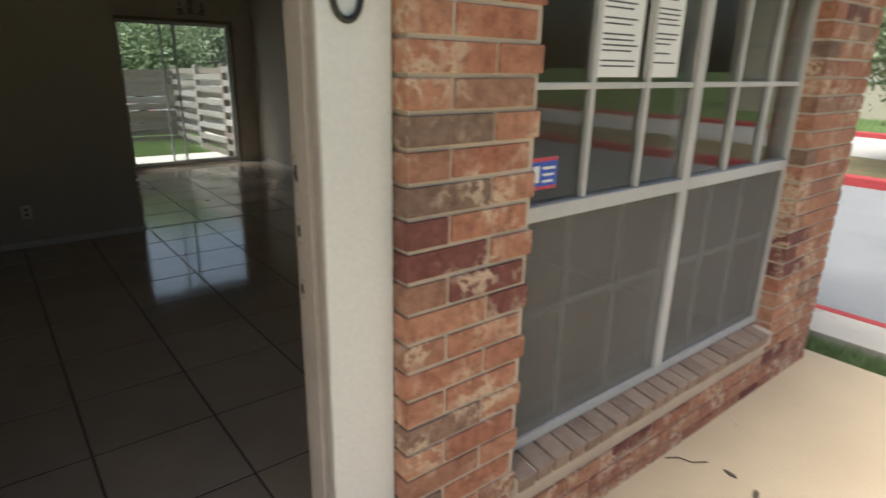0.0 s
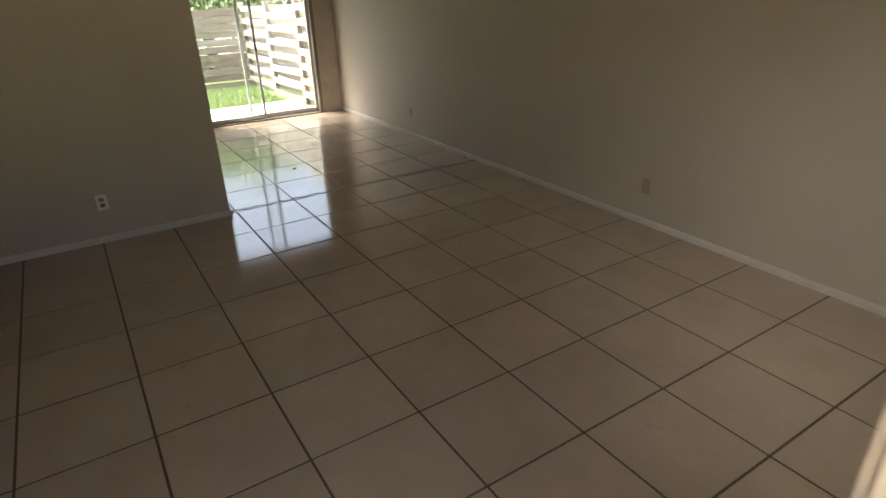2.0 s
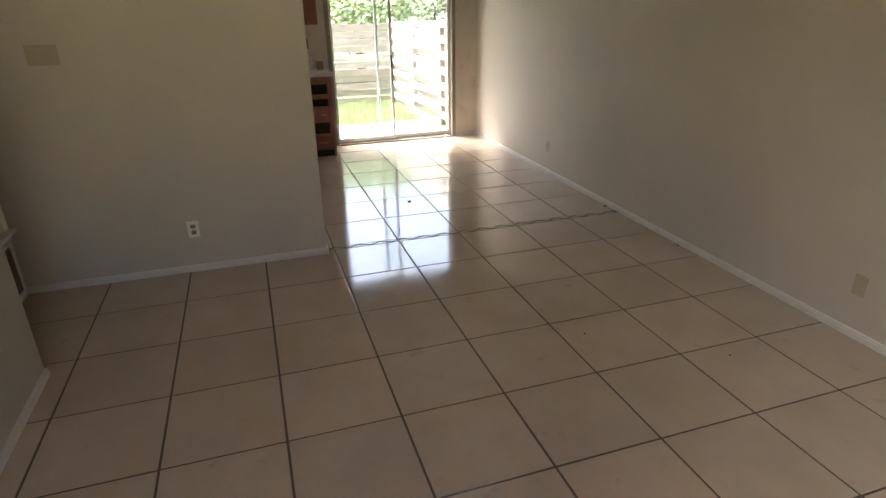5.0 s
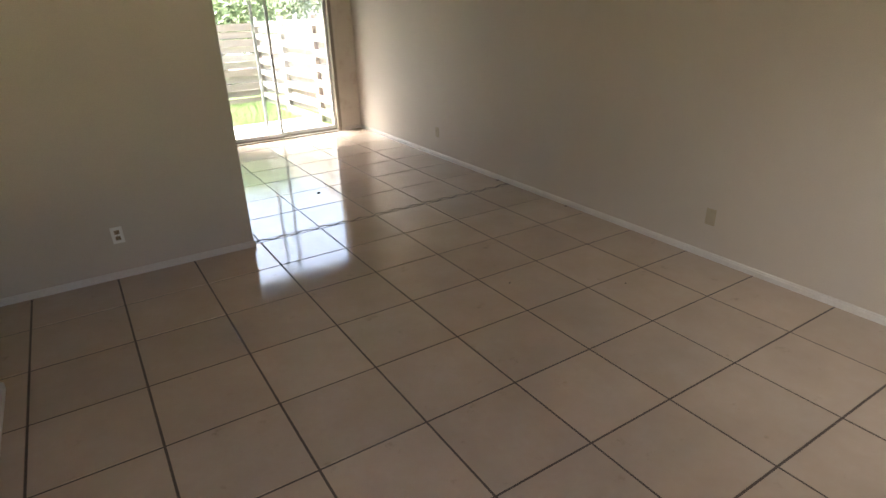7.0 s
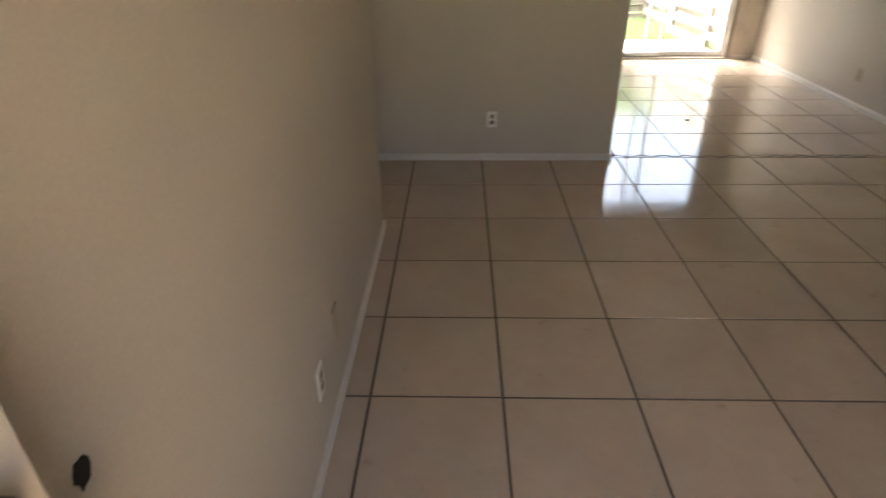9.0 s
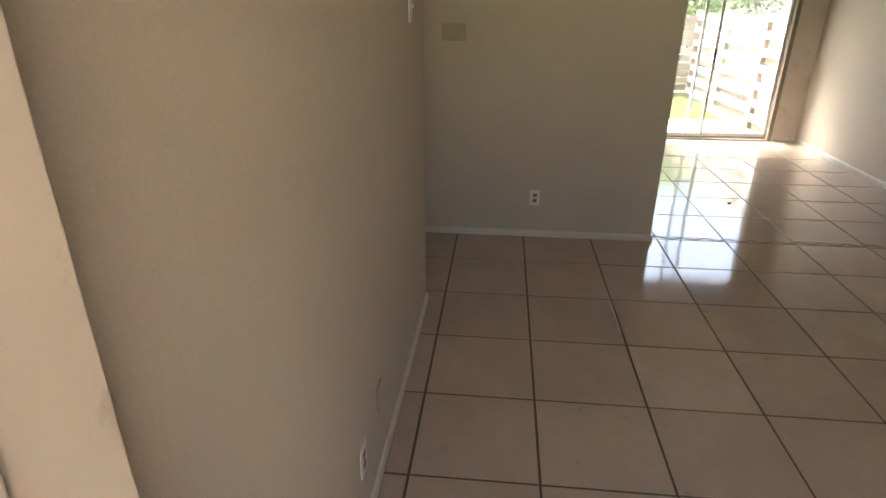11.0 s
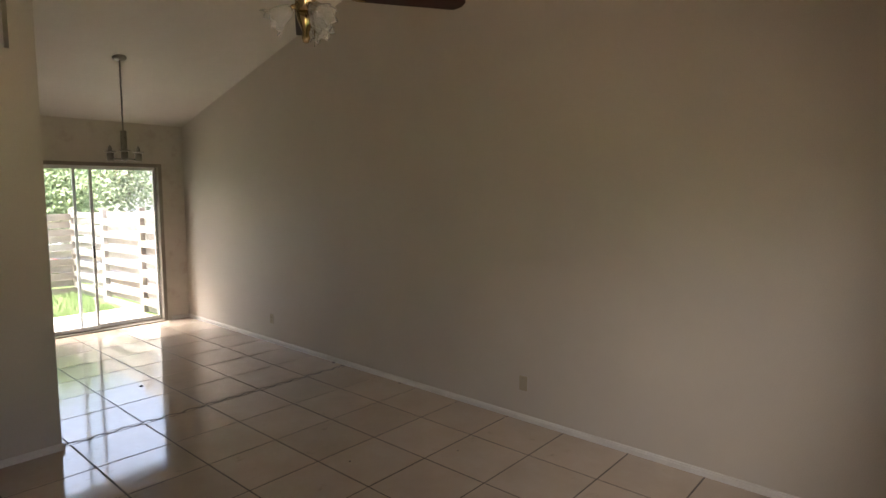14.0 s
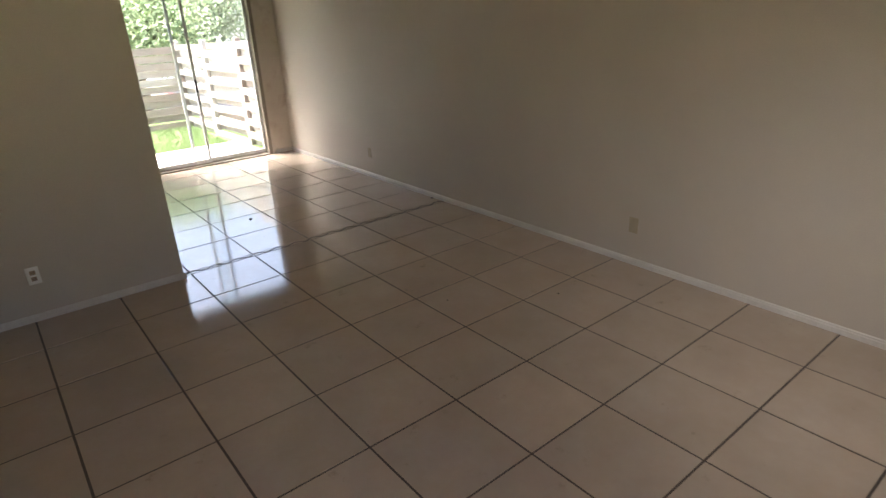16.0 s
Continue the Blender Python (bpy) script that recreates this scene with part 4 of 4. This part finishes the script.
# ---------------- fence behind the patio ----------------
def weave_fence(name, length, z0, z1a, z1b, m, bays, n):
    """Horizontal boards, woven in front of and behind the posts by turns."""
    f = holder(name, m, "weathered grey horizontal board fence", "fence", "patio fence")
    bay = length / bays
    for i in range(bays + 1):
        x = i * bay
        top = z1a + (z1b - z1a) * x / length
        part("post", boxes((x - 0.045, x + 0.045, -0.045, 0.045, z0 - 0.1, top + 0.05), bevel=0.004), M_FENCE, f)
    rng = random.Random(len(name) + bays)
    for i in range(bays):
        for k in range(n):
            u0, u1 = k / n, (k + 0.90) / n
            xa, xb = i * bay - 0.02, (i + 1) * bay + 0.02
            ha = z1a + (z1b - z1a) * i / bays - z0
            hb = z1a + (z1b - z1a) * (i + 1) / bays - z0
            out = 0.034 if (k + i) % 2 else -0.034
            j = rng.uniform(-0.012, 0.012)
            bm = bmesh.new()
            vs = []
            for x, h, dj in ((xa, ha, j), ((xa + xb) / 2, (ha + hb) / 2, rng.uniform(-0.01, 0.01)), (xb, hb, -j)):
                bow = out * (1.0 if x != (xa + xb) / 2 else 1.25)
                vs.append([bm.verts.new((x, bow + t, z0 + h * u + dj)) for u, t in ((u0, -0.01), (u0, 0.01), (u1, 0.01), (u1, -0.01))])
            for p, q in zip(vs, vs[1:]):
                for c in range(4):
                    bm.faces.new((p[c], p[(c + 1) % 4], q[(c + 1) % 4], q[c]))
            bm.faces.new(vs[0]), bm.faces.new(vs[-1])
            bmesh.ops.recalc_face_normals(bm, faces=bm.faces)
            part("fence_board", bm, M_FENCE, f)
    return f


weave_fence("fence", 5.65, -0.16, 1.40, 1.34, pose(-2.28, 9.75, 0), 3, 11)
weave_fence("fence", 4.1, -0.16, 1.50, 1.37, pose(3.60, 5.68, 0, 0, 0, 93.2), 3, 14)


# ---------------- grass ----------------
def leaf_material(name, a, b, rough=0.6):
    m, nt, bs = material(name, rough)
    geo = nt.nodes.new("ShaderNodeNewGeometry")
    nt.links.new(ramp(nt, geo.outputs["Random Per Island"], [(0, a), (1, b)]), bs.inputs["Base Color"])
    bs.inputs["Subsurface Weight"].default_value = 0.0
    return m


M_GRASS = leaf_material("lawn_blades", (0.125, 0.185, 0.065), (0.22, 0.29, 0.125))
M_LEAF = leaf_material("tree_leaves", (0.14, 0.185, 0.11), (0.27, 0.33, 0.20))
M_LEAFPALE = leaf_material("sunlit_leaves", (0.16, 0.22, 0.11), (0.30, 0.37, 0.20))


def lawn(name, x0, x1, y0, y1, z, count, tall, seed):
    r = np.random.default_rng(seed)
    p = np.stack([r.uniform(x0, x1, count), r.uniform(y0, y1, count), np.full(count, z)], 1)
    a, h = r.uniform(0, 2 * math.pi, count), tall * r.uniform(0.5, 1.2, count)
    side = np.stack([np.cos(a), np.sin(a), np.zeros(count)], 1) * 0.006
    tip = p + np.stack([r.normal(0, 0.35, count) * h, r.normal(0, 0.35, count) * h, h], 1)
    verts = np.stack([p - side, p + side, tip], 1).reshape(-1, 3)
    me = bpy.data.meshes.new(name)
    me.from_pydata(verts.tolist(), [], np.arange(count * 3).reshape(-1, 3).tolist())
    me.materials.append(M_GRASS)
    return tagged(new(name, me), "short green lawn grass", "grass", kind="stuff")


lawn("grass", 3.62, 3.98, -5.5, -0.5, -0.16, 26000, 0.10, 1)
lawn("grass", -1.5, 3.3, 7.16, 9.6, -0.16, 36000, 0.085, 2)
lawn("grass", 18.3, 27, -9, 9, -0.16, 22000, 0.16, 3)


def tree(name, m, trunk_h, trunk_r, spread, crown_z, crown_h, leaves, size, mat, seed, label, group=""):
    """A tapered trunk with limbs and a crown of many small leaves in uneven clumps."""
    t = holder(name, m, label, "tree", group)
    r = np.random.default_rng(seed)
    bm = bmesh.new()
    tube(bm, [(0, 0, -0.2), (0.03, 0.02, trunk_h * 0.5), (0.0, 0.05, trunk_h), (0.05, 0.05, crown_z + crown_h * 0.5)], [trunk_r * 1.25, trunk_r, trunk_r * 0.8, trunk_r * 0.2], 10)
    clumps = []
    for k in range(22):
        a, e = r.uniform(0, 2 * math.pi), r.uniform(0.0, 1.0)
        d = spread * r.uniform(0.35, 1.0) * (1 - 0.45 * e)
        c = Vector((d * math.cos(a), d * math.sin(a), crown_z + crown_h * e))
        clumps.append(c)
        s = Vector((0.02, 0.04, trunk_h * r.uniform(0.75, 1.1)))
        tube(bm, [s, s.lerp(c, 0.5) + Vector((0, 0, 0.12)), c], [trunk_r * 0.45, trunk_r * 0.25, trunk_r * 0.08], 6)
    part("trunk", bm, M_BARK, t, smooth=True)
    cs = np.array([tuple(c) for c in clumps])
    centre = cs[r.integers(0, len(cs), leaves)] + r.normal(0, 1, (leaves, 3)) * np.array([0.27, 0.27, 0.20]) * spread
    u, w = r.normal(0, 1, (leaves, 3)), r.normal(0, 1, (leaves, 3))
    u /= np.linalg.norm(u, axis=1, keepdims=True)
    w -= u * (w * u).sum(1, keepdims=True)
    w /= np.linalg.norm(w, axis=1, keepdims=True)
    s = size * r.uniform(0.6, 1.3, (leaves, 1))
    quad = np.stack([centre - u * s, centre + w * s * 0.45, centre + u * s, centre - w * s * 0.45], 1).reshape(-1, 3)
    me = bpy.data.meshes.new("crown")
    me.from_pydata(quad.tolist(), [], np.arange(leaves * 4).reshape(-1, 4).tolist())
    me.materials.append(mat)
    crown = new("crown", me)
    crown.parent = t
    return t


tree("tree", pose(12.2, -1.2, -0.05), 1.7, 0.10, 1.7, 1.9, 2.6, 22000, 0.075, M_LEAFPALE, 11, "young street tree with light green leaves in a bed")
tree("tree", pose(1.2, 13.5, -0.16), 1.1, 0.14, 2.1, 1.2, 1.2, 36000, 0.05, M_LEAF, 12, "leafy green tree behind the fence", "trees behind the fence")
tree("tree", pose(3.3, 12.8, -0.16), 1.1, 0.13, 1.7, 1.2, 1.2, 34000, 0.05, M_LEAFPALE, 13, "leafy green tree behind the fence", "trees behind the fence")
tree("tree", pose(-2.4, 15, -0.16), 1.2, 0.15, 2.4, 1.3, 1.6, 30000, 0.06, M_LEAF, 14, "leafy green tree behind the fence", "trees behind the fence")
tree("tree", pose(5.9, 16.5, -0.16), 1.2, 0.15, 2.4, 1.3, 1.7, 30000, 0.06, M_LEAF, 15, "leafy green tree behind the fence", "trees behind the fence")
back = holder("neighbour_house", pose(12.2, 20.5, -0.16), "pale house with a grey roof behind the trees", "building")
part("wall", boxes((-4, 8, 0, 7, 0, 2.9)), M_DOORWHITE, back)
bm = bmesh.new()
prism(bm, [(-0.5, 2.9), (7.5, 2.9), (3.5, 4.6)], "x", -4.4, 8.4)
part("roof", bm, M_ROOF, back)

# dry twig and leaf on the porch
bm = bmesh.new()
tube(bm, [(0, 0, 0.004), (0.05, 0.03, 0.008), (0.10, 0.03, 0.004), (0.16, 0.07, 0.005)], 0.003, 5)
thing("twig", bm, M_BARK, "dry brown twig on the concrete porch", "twig", m=pose(1.97, -2.93, GROUND, 0, 0, -70))
for x, y, rz in ((2.055, -3.277, 20), (2.096, -3.154, 75)):
    bm = bmesh.new()
    prism(bm, [(-0.035, 0), (-0.015, 0.012), (0.02, 0.010), (0.04, 0), (0.02, -0.012), (-0.015, -0.012)], "z", 0.001, 0.004)
    thing("dry_leaf", bm, M_BARK, "curled dry leaf on the concrete porch", "leaf", "dry leaves", m=pose(x, y, GROUND, 4, 6, rz))

# ---------------- brick veneer ----------------
COURSE, BRICK_L, JOINT, DEPTH = 0.0815, 0.275, 0.012, 0.10
veneer = structure("wall_brick", boxes((0.616, WIN_X0 - 0.010, Y_BRICK + 0.008, Y_FRONT - 0.12, GROUND, 2.6), (WIN_X0 - 0.006, WIN_X1 + 0.006, Y_BRICK + 0.008, Y_FRONT - 0.12, GROUND, WIN_Z0 - 0.045), (WIN_X1 + 0.006, 3.478, Y_BRICK + 0.008, Y_FRONT - 0.12, GROUND, 2.6),
                                        (WIN_X0 - 0.006, WIN_X1 + 0.006, Y_BRICK + 0.008, Y_FRONT - 0.12, WIN_Z1, 2.6), (KITCHEN_X, DOOR_X0 - 0.16, Y_BRICK + 0.008, Y_FRONT - 0.12, GROUND, 2.6), (DOOR_X0 - 0.16, DOOR_X1 + 0.172, Y_BRICK + 0.1, Y_FRONT - 0.12, DOOR_H + 0.25, 2.6)), M_MORTAR, "red brick veneer with pale mortar joints", "brick wall")
sill_bed = [(Y_BRICK - 0.012, WIN_Z0 - 0.10), (Y_BRICK - 0.012, WIN_Z0 - 0.030), (WY - 0.03, WIN_Z0 - 0.018), (WY - 0.03, WIN_Z0 - 0.10)]
part("sill_mortar", prism(bmesh.new(), sill_bed, "x", WIN_X0, WIN_X1), M_MORTAR, veneer)
brick_meshes = {}


def brick_mesh(w, h, d, mat, key):
    k = (round(w, 3), round(h, 3), round(d, 3), key)
    if k not in brick_meshes:
        brick_meshes[k] = [mesh_of("brick", boxes((0, w, 0, d, 0, h), bevel=0.004), mat) for _ in range(1)]
    return brick_meshes[k][0]


def lay(x0, x1, z0, z1, rng):
    row, z = 0, z0
    while z + COURSE <= z1 + 0.02:
        x = x0 - (BRICK_L / 2 if row % 2 else 0)
        while x < x1 - 0.02:
            a, b = max(x, x0), min(x + BRICK_L - JOINT, x1)
            if b - a > 0.03:
                br = new("brick", brick_mesh(b - a, COURSE - JOINT, DEPTH, M_BRICK, 0))
                br.parent = veneer
                br.location = (a, Y_BRICK + rng.uniform(-0.002, 0.003), z)
                br.rotation_euler = (0, rng.uniform(-0.004, 0.004), rng.uniform(-0.005, 0.005))
            x += BRICK_L
        z += COURSE
        row += 1


rng = random.Random(2)
lay(0.606, WIN_X0, GROUND - 0.0245, 2.2, rng)
lay(WIN_X0 + 0.012, WIN_X1 - 0.012, GROUND - 0.0245, 0.24, rng)
lay(WIN_X1, 3.49, GROUND - 0.0245, 2.2, rng)
x = WIN_X0 + 0.004
while x < WIN_X1 - 0.06:
    br = new("sill_brick", brick_mesh(0.074, 0.055, 0.15, M_SILL, 1))
    br.parent = veneer
    br.location = (x, Y_BRICK - 0.018, WIN_Z0 - 0.075 + rng.uniform(-0.003, 0.003))
    br.rotation_euler = (radians(9), 0, rng.uniform(-0.02, 0.02))
    x += 0.086

# ---------------- floor tiles ----------------
floor_ob = bpy.data.objects["floor"]
tile_meshes = {}


def tile(x0, x1, y0, y1, rng):
    w, d = x1 - x0, y1 - y0
    k = (round(w, 3), round(d, 3))
    if k not in tile_meshes:
        tile_meshes[k] = mesh_of("tile", boxes((0, w, 0, d, -0.010, 0.0), bevel=0.0022), M_TILE)
    t = new("tile", tile_meshes[k])
    t.parent = floor_ob
    t.location = (x0, y0, rng.uniform(-0.0006, 0.0006))
    t.rotation_euler = (rng.uniform(-0.0007, 0.0007), rng.uniform(-0.0007, 0.0007), 0)


GAP = 0.0052
STRIP0, STRIP1 = 1.999, 2.057
SHIFT = 0.053                          # rows past the border strip
rng = random.Random(4)
for i in range(-3, 8):
    for j in range(-6, 11):
        x0, x1 = i * TILE + GAP, (i + 1) * TILE - GAP
        off = SHIFT if j >= 4 else 0.0
        y0, y1 = j * TILE + GAP + off, (j + 1) * TILE - GAP + off
        x0, x1, y0, y1 = max(x0, KITCHEN_X + 0.002), min(x1, X_RIGHT - 0.002), max(y0, Y_FRONT - 0.01), min(y1, Y_FAR - 0.002)
        if x1 - x0 < 0.02 or y1 - y0 < 0.02:
            continue
        tile(x0, x1, y0, y1, rng)

# zigzag border strip between living and dining floor: small cut triangles
strip = structure("floor_border", boxes((DIV_X, X_RIGHT - 0.014, STRIP0 + 0.002, STRIP1 - 0.002, -0.009, -0.0022)), M_GROUT, "narrow zigzag border of cut tile", "floor")
n = 15
step = (X_RIGHT - 0.014 - DIV_X) / n
tri_up = bmesh.new()
prism(tri_up, [(0.022, 0.006), (step - 0.022, 0.006), (step / 2, STRIP1 - STRIP0 - 0.018)], "z", -0.006, 0.0005)
tri_down = bmesh.new()
prism(tri_down, [(0.022, STRIP1 - STRIP0 - 0.006), (step - 0.022, STRIP1 - STRIP0 - 0.006), (step / 2, 0.018)], "z", -0.006, 0.0005)
up_me, down_me = mesh_of("tile_chip", tri_up, M_TILE), mesh_of("tile_chip", tri_down, M_TILE)
for i in range(n):
    for me, off in ((up_me, 0.0), (down_me, step / 2)):
        if off and i == n - 1:
            continue
        c = new("tile_chip", me)
        c.parent = strip
        c.location = (DIV_X + i * step + off, STRIP0, 0)
